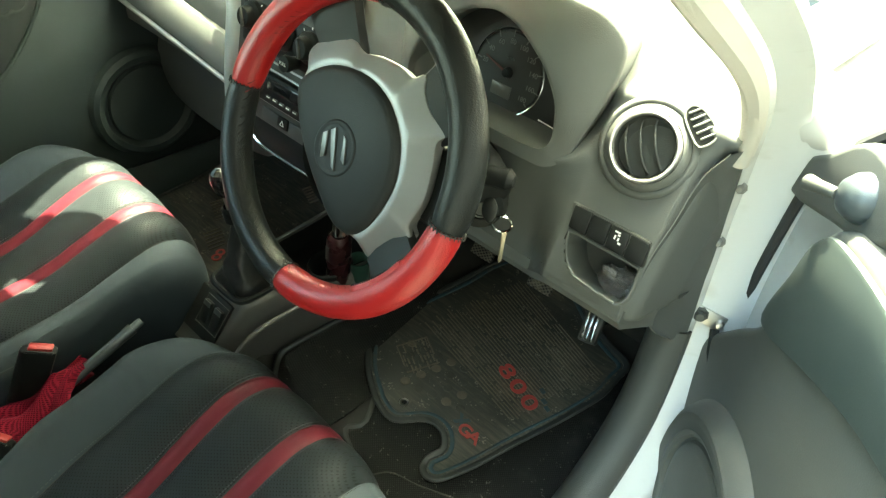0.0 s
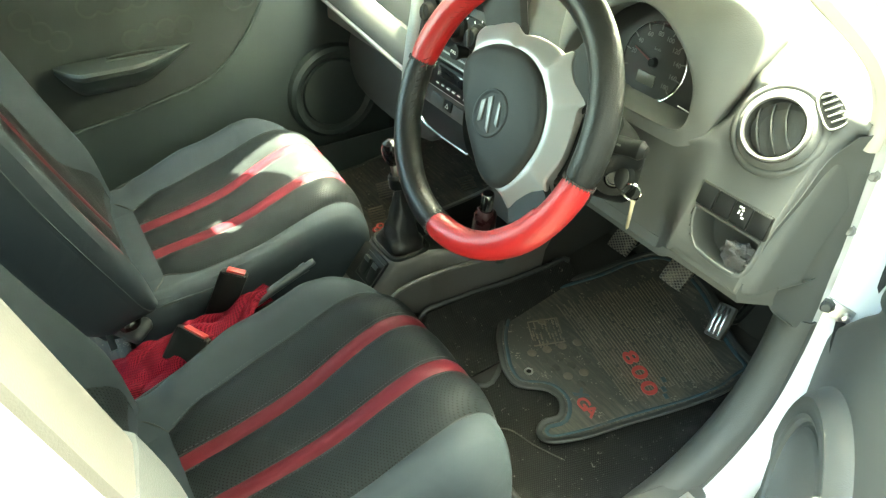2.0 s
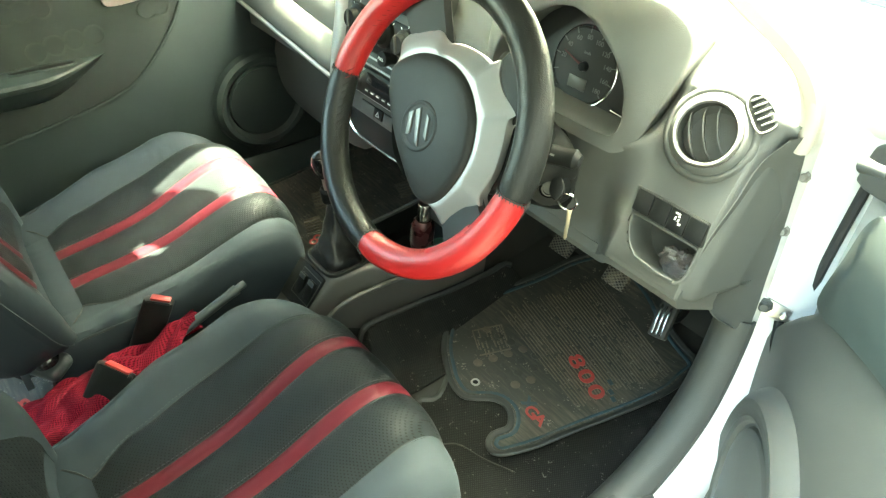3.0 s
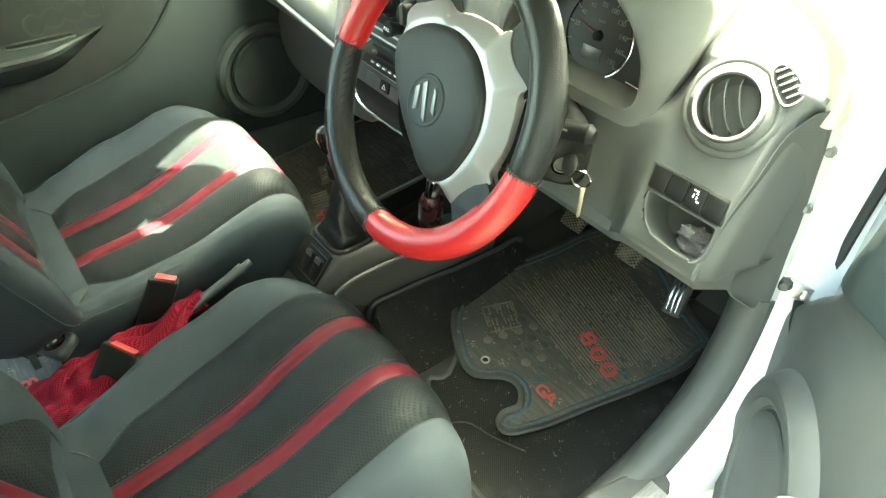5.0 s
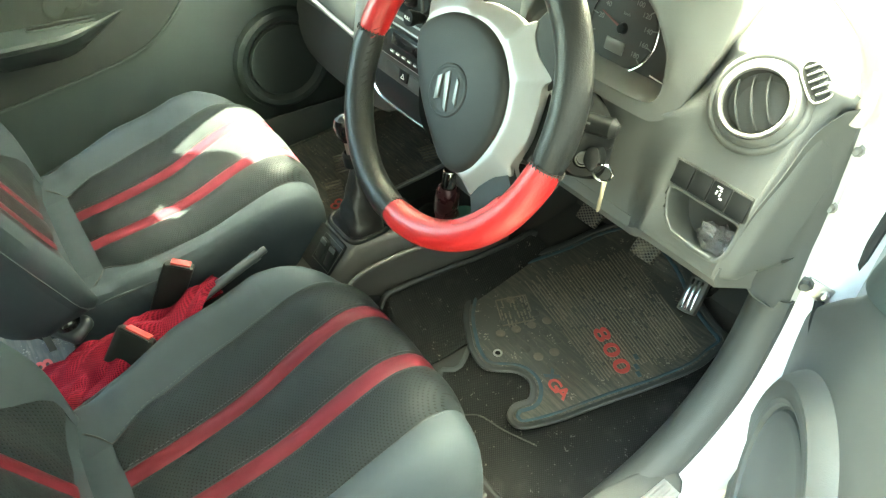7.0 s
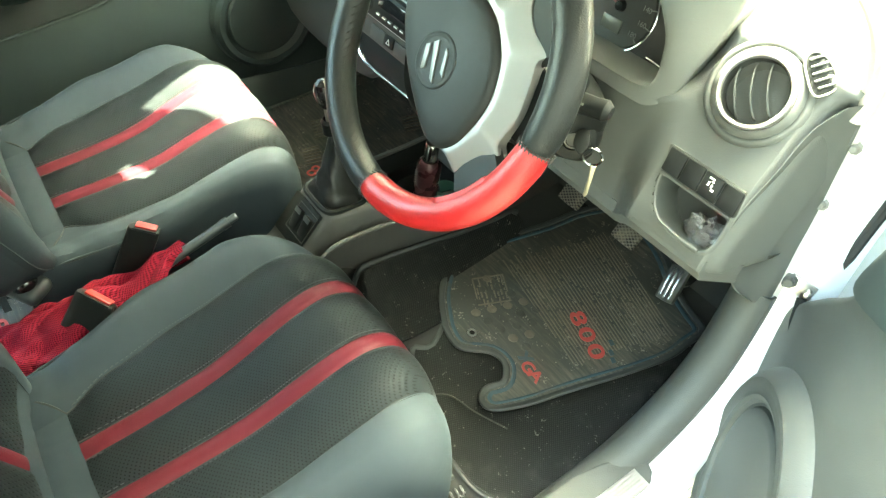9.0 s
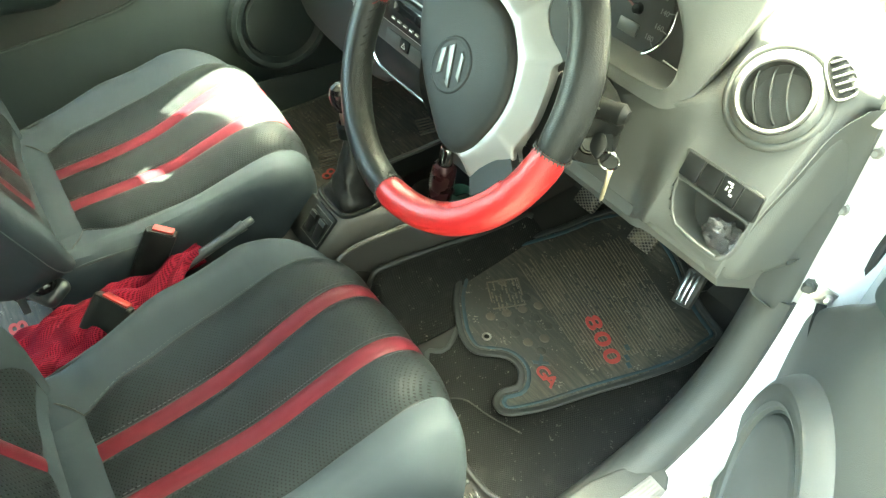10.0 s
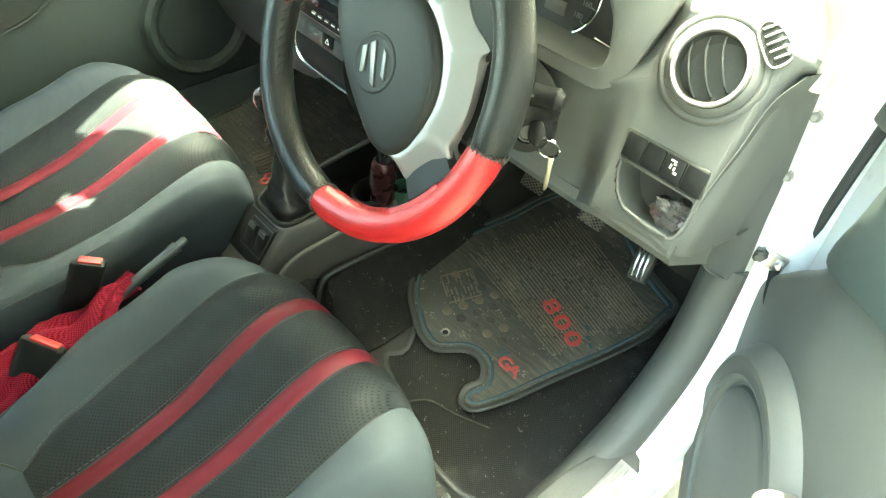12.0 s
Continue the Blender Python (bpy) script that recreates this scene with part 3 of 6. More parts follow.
part("speaker_pod", lathe([(0.196, -0.004), (0.190, 0.010), (0.181, 0.022), (0.170, 0.029), (0.160, 0.027), (0.154, 0.025), (0.147, 0.027), (0.141, 0.024), (0.138, 0.018), (0.134, 0.017)], 72, pod, False), DASH_DARK, door, "round grey speaker surround")
part("speaker_cover", lathe([(0.134, 0.016), (0.130, 0.021), (0.122, 0.023), (0.118, 0.0225), (0.06, 0.0235), (0.0, 0.024)], 72, pod, False), DASH_DARK, door)
part("map_pocket", prism([p.xy for p in spline([(0.56, 0.40, 0), (0.90, 0.42, 0), (0.90, 0.54, 0), (0.58, 0.52, 0)], 5, True)], 0.05, DM @ pose(0, 0, 0.038), 0.012, 3), DASH_DARK, door)
part("armrest", prism([p.xy for p in spline([(0.36, 0.66, 0), (0.80, 0.67, 0), (0.82, 0.74, 0), (0.40, 0.73, 0)], 5, True)], 0.055, DM @ pose(0, 0, 0.038), 0.015, 3), DASH_DARK, door)
mirror = part("mirror_base", prism([p.xy for p in spline([(-0.012, 0.918, 0), (0.10, 0.953, 0), (0.185, 0.984, 0), (0.215, 1.020, 0), (0.16, 1.050, 0), (0.095, 1.046, 0), (0.042, 1.004, 0), (-0.014, 0.962, 0)], 3, True)], 0.032, DM @ pose(0, 0, -0.006), 0.008, 3), DASH_DARK, door, "dark grey mirror corner piece")
part("mirror_housing", lathe([(0.0, 0.10), (0.035, 0.095), (0.062, 0.075), (0.075, 0.04), (0.078, 0.0), (0.070, -0.004), (0.0, -0.004)], 24, Matrix.Translation(on_door(0.20, 1.06, -0.17)) @ pose(0, 0, 0, 90, 0, 20) @ Matrix.Diagonal((1.2, 0.8, 1, 1))), BLACK, mirror)
part("lever_boot", lathe([(0.026, 0.0), (0.024, 0.010), (0.017, 0.020), (0.010, 0.024), (0.0, 0.025)], 24, DM @ pose(0.138, 1.008, 0.024), False), LEVER, mirror, "grey rubber lever boot")
part("mirror_lever", tube([on_door(0.130, 1.004, 0.046), on_door(0.110, 0.998, 0.056), on_door(0.096, 0.993, 0.060)], [0.006, 0.007, 0.009], 12), DASH_DARK, mirror)
part("window_frame", tube(spline([on_door(0.03, 1.02, -0.012), on_door(0.10, 1.085, -0.014), on_door(0.22, 1.18, -0.03), on_door(0.42, 1.31, -0.06), on_door(0.62, 1.37, -0.07)], 5), 0.016, 10), WHITE, door, "white door window frame")
part("frame_seal", tube(spline([on_door(0.045, 1.015, 0.002), on_door(0.11, 1.075, 0.0), on_door(0.23, 1.168, -0.016), on_door(0.43, 1.295, -0.046), on_door(0.62, 1.352, -0.056)], 5), 0.008, 8), SEAL, door, "black rubber window seal")

# ---- passenger's door ----
PM = axes((-0.66, 0, 0), (0, 1, 0), (0, 0, 1))  # along the car, up, inwards
pdoor = thing("front_door", (-0.68, -0.1, 0.30), "closed passenger door, dark plastic with cloth insert", "car door", kind="structure")
part("door_skin", box((0.03, 1.04, 0.70), pose(-0.70, -0.10, 0.62), 0.006), WHITE, pdoor)
part("door_panel", prism([(-0.62, 0.25), (0.40, 0.25), (0.42, 0.95), (-0.62, 0.97)], 0.030, PM @ pose(0, 0, -0.03), 0.01), DOORPLASTIC, pdoor, "dark green-grey plastic door panel")
swoosh = [p.xy for p in spline([(-0.60, 0.575, 0), (-0.44, 0.592, 0), (-0.26, 0.622, 0), (-0.12, 0.658, 0), (-0.035, 0.73, 0), (0.035, 0.83, 0), (0.05, 0.90, 0)], 5)] + [V(0.05, 0.93), V(-0.60, 0.95)]
part("cloth_insert", prism(swoosh, 0.006, PM @ pose(0, 0, 0.001), 0.002), CLOTH, pdoor, "dark cloth insert with faded ring print")
lip = spline([(-0.60, 0.570, 0), (-0.44, 0.587, 0), (-0.26, 0.617, 0), (-0.12, 0.653, 0), (-0.03, 0.727, 0), (0.04, 0.828, 0), (0.057, 0.93, 0)], 6)
part("insert_lip", tube([PM @ (p + V(0, 0, 0.004)) for p in lip], 0.0042, 8), DOORPLASTIC, pdoor, "raised lip along the cloth")
R_PRINT = 0.0205


def ring_chain(centres):
    """Flat outline round a row of touching circles, laid on the cloth."""
    bm = bmesh.new()
    for i, (cy, cz) in enumerate(centres):
        n = 40
        for k in range(n):
            mid = 2 * math.pi * (k + 0.5) / n
            at = (cy + R_PRINT * math.cos(mid), cz + R_PRINT * math.sin(mid))
            if any(math.hypot(at[0] - oy, at[1] - oz) < R_PRINT for j, (oy, oz) in enumerate(centres) if j != i):
                continue
            q = []
            for r, a in ((R_PRINT - 0.0024, k), (R_PRINT + 0.0024, k), (R_PRINT + 0.0024, k + 1), (R_PRINT - 0.0024, k + 1)):
                t = 2 * math.pi * a / n
                q.append(bm.verts.new(PM @ V(cy + r * math.cos(t), cz + r * math.sin(t), 0.0085)))
            bm.faces.new(q)
    bmesh.ops.remove_doubles(bm, verts=bm.verts, dist=1e-5)
    return bm


for start, steps in (((-0.272, 0.776), ((0.036, 0.008), (0.040, 0.004), (0.040, 0.002))), ((-0.345, 0.857), ((0.036, 0.002), (0.034, 0.002), (0.034, 0.002))), ((-0.470, 0.850), ((0.026, -0.030), (0.030, -0.024))), ((-0.035, 0.824), ((0.028, 0.004),))):
    row = [start]
    for dy, dz in steps:
        row.append((row[-1][0] + dy, row[-1][1] + dz))
    part("ring_print", thick(ring_chain(row), 0.001), CLOTH_RING, pdoor)
# armrest with a pull slot
rows = []
for k in range(33):
    s = k / 32
    y = -0.445 + 0.315 * s
    w = 0.072 * smooth(-0.02, 0.16, s) ** 0.5 * smooth(1.0, 0.45, s) ** 0.75 + 0.003
    z0 = 0.744 + 0.003 * s
    q = w / 0.072
    rows.append([V(-0.662, y, z0 + 0.003 * q), V(-0.66 + w * 0.2, y, z0 + 0.003 * q), V(-0.66 + w * 0.80, y, z0 - 0.001 * q), V(-0.66 + w * 0.93, y, z0 - 0.003 * q), V(-0.66 + w, y, z0 - 0.009 * q), V(-0.66 + w * 0.97, y, z0 - 0.018 * q), V(-0.66 + w * 0.80, y, z0 - 0.024 * q), V(-0.66 + w * 0.66, y, z0 - 0.044 * q), V(-0.66 + w * 0.40, y, z0 - 0.064 * q), V(-0.663, y, z0 - 0.074 * q)])
arm = part("armrest", skin(rows), DOORPLASTIC, pdoor, "moulded armrest with pull slot")
SM = axes((-0.636, 0, 0.7475), (0, 1, 0.006), (-1, -0.12, 0.05))
slot = [p.xy for p in spline([(-0.325, -0.008, 0), (-0.225, -0.009, 0), (-0.211, 0.002, 0), (-0.225, 0.011, 0), (-0.325, 0.011, 0), (-0.338, 0.002, 0)], 5, True)]
part("pull_slot", prism(slot, 0.003, SM, 0.001), BLACK, arm)
part("slot_rim", tube([SM @ V(p[0], p[1], 0.002) for p in slot], 0.0030, 6, True), DOORPLASTIC, arm)
hand = part("door_handle", prism([p.xy for p in spline([(-0.115, 0.845, 0), (-0.03, 0.852, 0), (-0.005, 0.87, 0), (-0.02, 0.905, 0), (-0.11, 0.905, 0), (-0.122, 0.88, 0)], 5, True)], 0.012, PM @ pose(0, 0, 0.004), 0.004), SILVER, pdoor, "silver inner door handle")
part("handle_lever", box((0.012, 0.075, 0.018), pose(-0.640, -0.055, 0.878), 0.004), CHROME, hand)
spk = axes((-0.655, 0.205, 0.545), (0, 1, 0), (0, 0, 1))
part("speaker_ring", lathe([(0.135, -0.006), (0.130, 0.012), (0.120, 0.020), (0.108, 0.018), (0.100, 0.010), (0.096, 0.006)], 48, spk, False), DOORPLASTIC, pdoor, "round dark speaker surround")
part("speaker_cover", lathe([(0.096, 0.006), (0.092, 0.013), (0.05, 0.016), (0.0, 0.017)], 48, spk, False), DOORPLASTIC, pdoor)
# pane out of view; its dark tint is added to dim light from the left
ob = part("window_glass", box((0.004, 1.10, 0.56), pose(-0.640, -0.12, 1.16, 0, 9, 0), 0), LIGHT_CUT_GLASS, pdoor, "unseen window glass, darkened to cut light from the left")
part("left_sill_trim", thick(skin([[V(x, y, z) for y in np.linspace(-0.6, 0.40, 8)] for x, z in ((-0.664, 0.385), (-0.645, 0.392), (-0.632, 0.375), (-0.622, 0.33), (-0.618, 0.26))]), 0.004), DOORPLASTIC, shell, "dark sill trim")

# plain walls beyond the open door and ahead, unseen, added to hold back sky light
PLASTER = material("rough_grey_plaster", (0.12, 0.12, 0.115), 0.95, vary=0.2, grain=60, bump=0.6, stain=1.5)
solo("sky_block_side", box((0.15, 14.0, 6.5), pose(1.95, -1.6, 3.25), 0.01), PLASTER, "unseen plain grey plaster wall, added to cut side sky light", "wall", kind="structure")
solo("sky_block_front", box((9.0, 0.15, 5.0), pose(-2.7, 4.6, 2.5), 0.01), PLASTER, "unseen plain grey plaster wall, added to cut front sky light", "wall", kind="structure")

# ---- dashboard ----
dash = thing("dashboard", (0, 0.5, 0.74), "grey moulded plastic dashboard with round vents", "dashboard")
# rows across the car: x and then the section's points (y, z)
PLAIN = [(0.42, 0.750), (0.235, 0.752), (0.196, 0.758), (0.187, 0.776), (0.206, 0.83), (0.2375, 0.90), (0.2495, 0.925), (0.259, 0.945), (0.269, 0.964), (0.282, 0.986), (0.300, 1.005), (0.42, 1.013), (0.868, 0.99)]
HOOD = [(0.42, 0.700), (0.285, 0.690), (0.258, 0.694), (0.250, 0.712), (0.246, 0.80), (0.236, 0.880), (0.233, 0.897), (0.262, 0.902), (0.300, 0.905), (0.335, 0.94), (0.345, 0.985), (0.42, 1.000), (0.868, 0.99)]
MID = [(0.42, 0.735), (0.24, 0.742), (0.225, 0.752), (0.222, 0.775), (0.230, 0.83), (0.24, 0.90), (0.245, 0.925), (0.252, 0.945), (0.262, 0.965), (0.272, 0.99), (0.30, 1.020), (0.40, 1.04), (0.868, 0.99)]
PASS = [(0.42, 0.725), (0.26, 0.728), (0.215, 0.742), (0.205, 0.752), (0.208, 0.80), (0.222, 0.865), (0.230, 0.885), (0.242, 0.905), (0.258, 0.935), (0.280, 0.965), (0.315, 0.99), (0.42, 1.01), (0.868, 0.99)]
STATIONS = [(-0.69, PASS), (-0.50, PASS), (-0.35, PASS), (-0.24, PASS), (-0.19, MID), (0.10, MID), (0.15, MID), (0.175, MID), (0.195, HOOD), (0.25, HOOD), (0.32, HOOD), (0.39, HOOD), (0.432, HOOD), (0.492, PLAIN), (0.505, PLAIN), (0.54, PLAIN), (0.58, PLAIN), (0.606, PLAIN), (0.623, PLAIN), (0.640, PLAIN)]


rows = []
for x, s in STATIONS:
    back = 0.10 * smooth(0.616, 0.640, x)
    rows.append([V(x, y + (back * smooth(0.99, 0.95, z) if y < 0.3 else 0), z) for y, z in s])
fine = []
for a, b in zip(rows, rows[1:]):
    for k in range(3):
        fine.append([p.lerp(q, smooth(0, 1, k / 3) if (b[0].x - a[0].x) < 0.06 else k / 3) for p, q in zip(a, b)])
fine.append(rows[-1])
across = [spline(r, 3) for r in fine]
fm = axes((0, 0.215, 0.85), (1, 0, 0), (0, 0.41, 0.912))  # the driver's fascia: across, up, towards the driver
moulding = skin(across)
fi = fm.inverted()
pocket_line = [(0.510, -0.0155), (0.56, -0.015), (0.599, -0.0155), (0.6050, -0.025), (0.6060, -0.052), (0.598, -0.0660), (0.578, -0.0685), (0.546, -0.067), (0.524, -0.056), (0.510, -0.036), (0.506, -0.022)]
pl = [p.xy for p in spline([(a, b, 0) for a, b in pocket_line], 4, True)]


def in_pocket(x, y, grow):
    """Whether a spot of the fascia lies inside the coin pocket's mouth, made larger by grow."""
    x, y, hit = 0.562 + (x - 0.562) / grow, -0.042 + (y + 0.042) / grow, False
    for p, q in zip(pl, pl[1:] + pl[:1]):
        if (p[1] > y) != (q[1] > y) and x < p[0] + (y - p[1]) * (q[0] - p[0]) / (q[1] - p[1]):
            hit = not hit
    return hit


cuts = [(V(x, 0, 0), V(1, 0, 0)) for x in np.arange(0.495, 0.632, 0.0065)] + [(fm @ V(0, y, 0), fm.to_3x3() @ V(0, 1, 0)) for y in np.arange(-0.080, -0.004, 0.0065)]
for co, no in cuts:
    near = [f for f in moulding.faces if 0.44 < f.calc_center_median().x < 0.66 and f.calc_center_median().y < 0.33]
    bmesh.ops.bisect_plane(moulding, geom=list({v for f in near for v in f.verts}) + list({e for f in near for e in f.edges}) + near, plane_co=co, plane_no=no)
gone = [f for f in moulding.faces if 0.49 < (c := fi @ f.calc_center_median()).x < 0.635 and abs(c.z) < 0.06 and in_pocket(c.x, c.y, 1.06)]
bmesh.ops.delete(moulding, geom=gone, context="FACES")
part("dash_moulding", moulding, DASH, dash, "grey grained dash moulding", 0.9)

# instrument cowl: the opening's lip and the rounded outer edge, right half, mirrored
LIP = [(0.306, 0.230, 0.906), (0.344, 0.231, 0.906), (0.401, 0.231, 0.907), (0.426, 0.233, 0.912), (0.4335, 0.236, 0.928), (0.431, 0.238, 0.947), (0.421, 0.244, 0.973), (0.394, 0.249, 1.004), (0.372, 0.252, 1.020), (0.345, 0.2545, 1.036), (0.325, 0.256, 1.043), (0.306, 0.257, 1.046)]
OUTER = [(0.306, 0.226, 0.888), (0.344, 0.226, 0.888), (0.408, 0.226, 0.888), (0.438, 0.230, 0.890), (0.458, 0.243, 0.908), (0.470, 0.259, 0.950), (0.478, 0.273, 0.988), (0.481, 0.284, 1.028), (0.473, 0.290, 1.056), (0.435, 0.292, 1.074), (0.370, 0.293, 1.079), (0.306, 0.293, 1.081)]


def both_halves(pts):
    return [V(*p) for p in pts] + [V(0.612 - p[0], p[1], p[2]) for p in reversed(pts[1:-1])]


lip, outer = spline(both_halves(LIP), 4, True), spline(both_halves(OUTER), 4, True)
rows = [[V(0.306 + (p.x - 0.306) * 0.985, 0.305, 0.975 + (p.z - 0.975) * 0.98) for p in lip], [p + V(0, 0.012, 0) for p in lip], [p + V(0, 0.003, 0) for p in lip], [p.lerp(q, 0.03) + V(0, -0.001, 0) for p, q in zip(lip, outer)]]
for t, puff in ((0.09, 0.003), (0.22, 0.005), (0.45, 0.0055), (0.70, 0.004), (0.88, 0.0025), (0.96, 0.0015), (1.0, 0.0)):
    rows.append([p.lerp(q, t) + V(0.25 * (p.x - 0.306) / 0.13, -0.9, 0.5 * (p.z - 0.97) / 0.08).normalized() * puff * smooth(0.90, 0.96, q.z) for p, q in zip(lip, outer)])
for y, sx, sz in ((0.006, 0.995, 0.99), (0.022, 0.975, 0.96), (0.055, 0.93, 0.88), (0.10, 0.82, 0.62), (0.15, 0.70, 0.25), (0.21, 0.58, -0.25)):
    rows.append([V(0.306 + (q.x - 0.306) * sx, q.y + y, 0.985 + (q.z - 0.985) * (sz if q.z > 0.985 else 1)) for q in outer])
part("instrument_cowl", skin(rows, True), DASH, dash, "smooth grey cowl over the instruments", 1.2)

# end cheek towards the door
left = spline([(0.637, 0.276, 0.985), (0.621, 0.261, 0.951), (0.6165, 0.240, 0.90), (0.611, 0.214, 0.845), (0.6135, 0.211, 0.800), (0.6255, 0.236, 0.756), (0.633, 0.262, 0.716), (0.644, 0.312, 0.672)], 6)
right = spline([(0.645, 0.292, 0.988), (0.643, 0.314, 0.94), (0.643, 0.330, 0.88), (0.645, 0.340, 0.82), (0.647, 0.347, 0.76), (0.652, 0.349, 0.70), (0.656, 0.348, 0.650), (0.657, 0.346, 0.635)], 6)
part("dash_end_cheek", skin([[a + V(-0.006, 0.022, -0.006), a + V(-0.0015, -0.001, -0.001)] + [a.lerp(b, t) + V(-0.006, 0.004, 0) * math.sin(math.pi * t) * smooth(0, 10, i) for t in np.linspace(0, 1, 9)] + [b + V(0, 0.01, 0)] for i, (a, b) in enumerate(zip(left, right))]), DASH, dash, "curved grey end cheek", 0.7)
part("knee_panel", thick(skin([[V(x, y + 0.065 * smooth(0.604, 0.636, x) + 0.060 * smooth(0.50, 0.43, x), z - 0.062 * smooth(0.50, 0.43, x) - 0.022 * smooth(0.600, 0.640, x)) for x in np.linspace(0.14, 0.629, 24)] for y, z in ((0.193, 0.782), (0.190, 0.766), (0.199, 0.750), (0.228, 0.738), (0.30, 0.734), (0.42, 0.735))]), 0.004), DASH, dash, "grey knee panel")

# round side vent
vc = fm @ V(0.549, 0.118, 0.012)
vm = axes(vc, (1, 0.10, 0.05), (0, 0.45, 0.9))
vent = part("round_vent", lathe([(0.0640, -0.024), (0.0600, -0.0110), (0.0565, -0.0070), (0.0535, -0.0062), (0.0515, -0.0080), (0.0490, -0.0050), (0.0455, -0.0015), (0.0430, -0.0005), (0.0415, -0.003)], 56, vm, False), DASH, dash, "grey moulded vent surround", 1.2)
part("vent_ring", lathe([(0.0420, -0.003), (0.0418, 0.004), (0.0408, 0.0070), (0.0390, 0.0078), (0.0374, 0.0070), (0.0362, 0.004), (0.0355, -0.02)], 56, vm, False), SILVER, vent, "silver vent ring")
part("vent_barrel", lathe([(0.0358, 0.004), (0.0352, -0.014), (0.0, -0.020)], 32, vm, False), DASH_DARK, vent)
vr = vm @ pose(0, 0, 0, 0, 0, 27)
for k in (-1, 0, 1):
    rows = []
    reach_a = 1.15 if k == 0 else 1.0
    for a in np.linspace(-reach_a, reach_a, 15):
        z = 0.0340 * math.sin(a)
        w = 0.0172 * k + 0.004 - 0.0075 * math.cos(a)
        d = -0.006 + 0.012 * math.cos(a)
        rows.append([vr @ V(w - 0.0058, z, -0.015), vr @ V(w - 0.0011, z, d), vr @ V(w + 0.0011, z, d + 0.0006), vr @ V(w - 0.0042, z, -0.015)])
    part("vent_vane", skin(rows, True, True), DASH, vent)

# demister grille near the window
gm = axes((0.590, 0.283, 0.999), (0.554, 0.679, 0.475), (-0.79, 0.26, 0.55)) @ Matrix.Scale(0.78, 4)
ring = [p.xy for p in spline([(-0.014, -0.030, 0), (0.012, -0.028, 0), (0.018, -0.004, 0), (0.012, 0.022, 0), (0.000, 0.030, 0), (-0.012, 0.022, 0), (-0.016, 0.0, 0)], 5, True)]
grille = part("demister_grille", prism(ring, 0.012, gm @ pose(0, 0, -0.012), 0.001), BLACK, dash, "black slotted demister outlet")
part("grille_rim", tube([gm @ V(p[0], p[1], 0.0) for p in ring], 0.0014, 6, True), DASH, grille)
for k in range(5):
    part("grille_bar", box((0.026 - 0.003 * abs(k - 1.5), 0.0028, 0.005), gm @ pose(0.003, -0.021 + 0.0105 * k, 0.001, 30, 0, 0), 0.001), DASH, grille)

# switch strip and coin pocket
sw = part("switch_panel", prism([(0.505, -0.012), (0.609, -0.011), (0.6045, 0.0225), (0.4935, 0.0215)], 0.012, fm @ pose(0, 0, -0.006), 0.003), DASH_DARK, dash, "row of black switch blanks")
for k in range(4):
    part("switch", prism([(-0.0110, -0.0145), (0.0145, -0.0145), (0.0115, 0.0150), (-0.0140, 0.0150)], 0.006, fm @ pose(0.5140 + 0.0268 * k, 0.0050, 0.004), 0.002), BLACK, sw)
for dx, dy, w, h in ((-0.004, 0.006, 0.007, 0.002), (-0.005, -0.001, 0.002, 0.005), (0.000, -0.002, 0.002, 0.004), (0.003, -0.006, 0.004, 0.0025), (-0.001, 0.003, 0.003, 0.002)):
    part("switch_mark", box((w, h, 0.0006), fm @ pose(0.5690 + dx, 0.0090 + dy, 0.0103), 0), PRINT, sw)


def ring_of(sx, sy, z):
    return [fm @ V(0.562 + (p[0] - 0.562) * sx, -0.042 + (p[1] + 0.042) * sy, z) for p in pl]


pk = part("coin_pocket", skin([ring_of(1.10, 1.20, -0.006), ring_of(1.06, 1.13, 0.0002), ring_of(1.03, 1.05, 0.0004), ring_of(1.005, 1.01, -0.0002), ring_of(0.985, 0.98, -0.003), ring_of(0.94, 0.90, -0.060)], True), DASH, dash, "open coin pocket", 1.2)
part("pocket_back", prism([(0.562 + (p[0] - 0.562) * 0.94, -0.042 + (p[1] + 0.042) * 0.90) for p in pl], 0.004, fm @ pose(0, 0, -0.060)), DASH_DARK, pk)
part("pocket_lip", tube([fm @ V(a, b, 0.004) for a, b in ((0.504, -0.0130), (0.550, -0.0130), (0.606, -0.0125))], 0.0020, 8), DASH, pk)
part("pocket_ledge", tube([fm @ V(a, b, 0.0005) for a, b in ((0.520, -0.053), (0.534, -0.064), (0.570, -0.0675), (0.596, -0.0665))], 0.0022, 8), DASH, pk)

# instrument binnacle
face = axes((0.306, 0.298, 0.950), (1, 0, 0), (0, 0.17, 0.985))
cl = part("instrument_panel", prism([p.xy for p in spline([(-0.13, -0.043, 0), (0.124, -0.043, 0), (0.130, 0.0, 0), (0.110, 0.05, 0), (0.06, 0.085, 0), (0.0, 0.098, 0), (-0.06, 0.085, 0), (-0.11, 0.05, 0), (-0.13, 0.0, 0)], 5, True)], 0.006, face @ pose(0, 0, -0.006), 0.001), DIAL, dash, "dark instrument panel with speedometer")
gauge = face @ pose(0.006, 0.004, 0)
part("dial", lathe([(0.0, 0.004), (0.054, 0.004), (0.055, 0.0)], 48, gauge, False), DIAL, cl)
part("dial_ring", tube([gauge @ V(0.0585 * math.cos(a), 0.0585 * math.sin(a), 0.004) for a in np.radians(np.linspace(-75, 225, 50))], 0.0016, 6), CHROME, cl, "thin chrome dial ring")
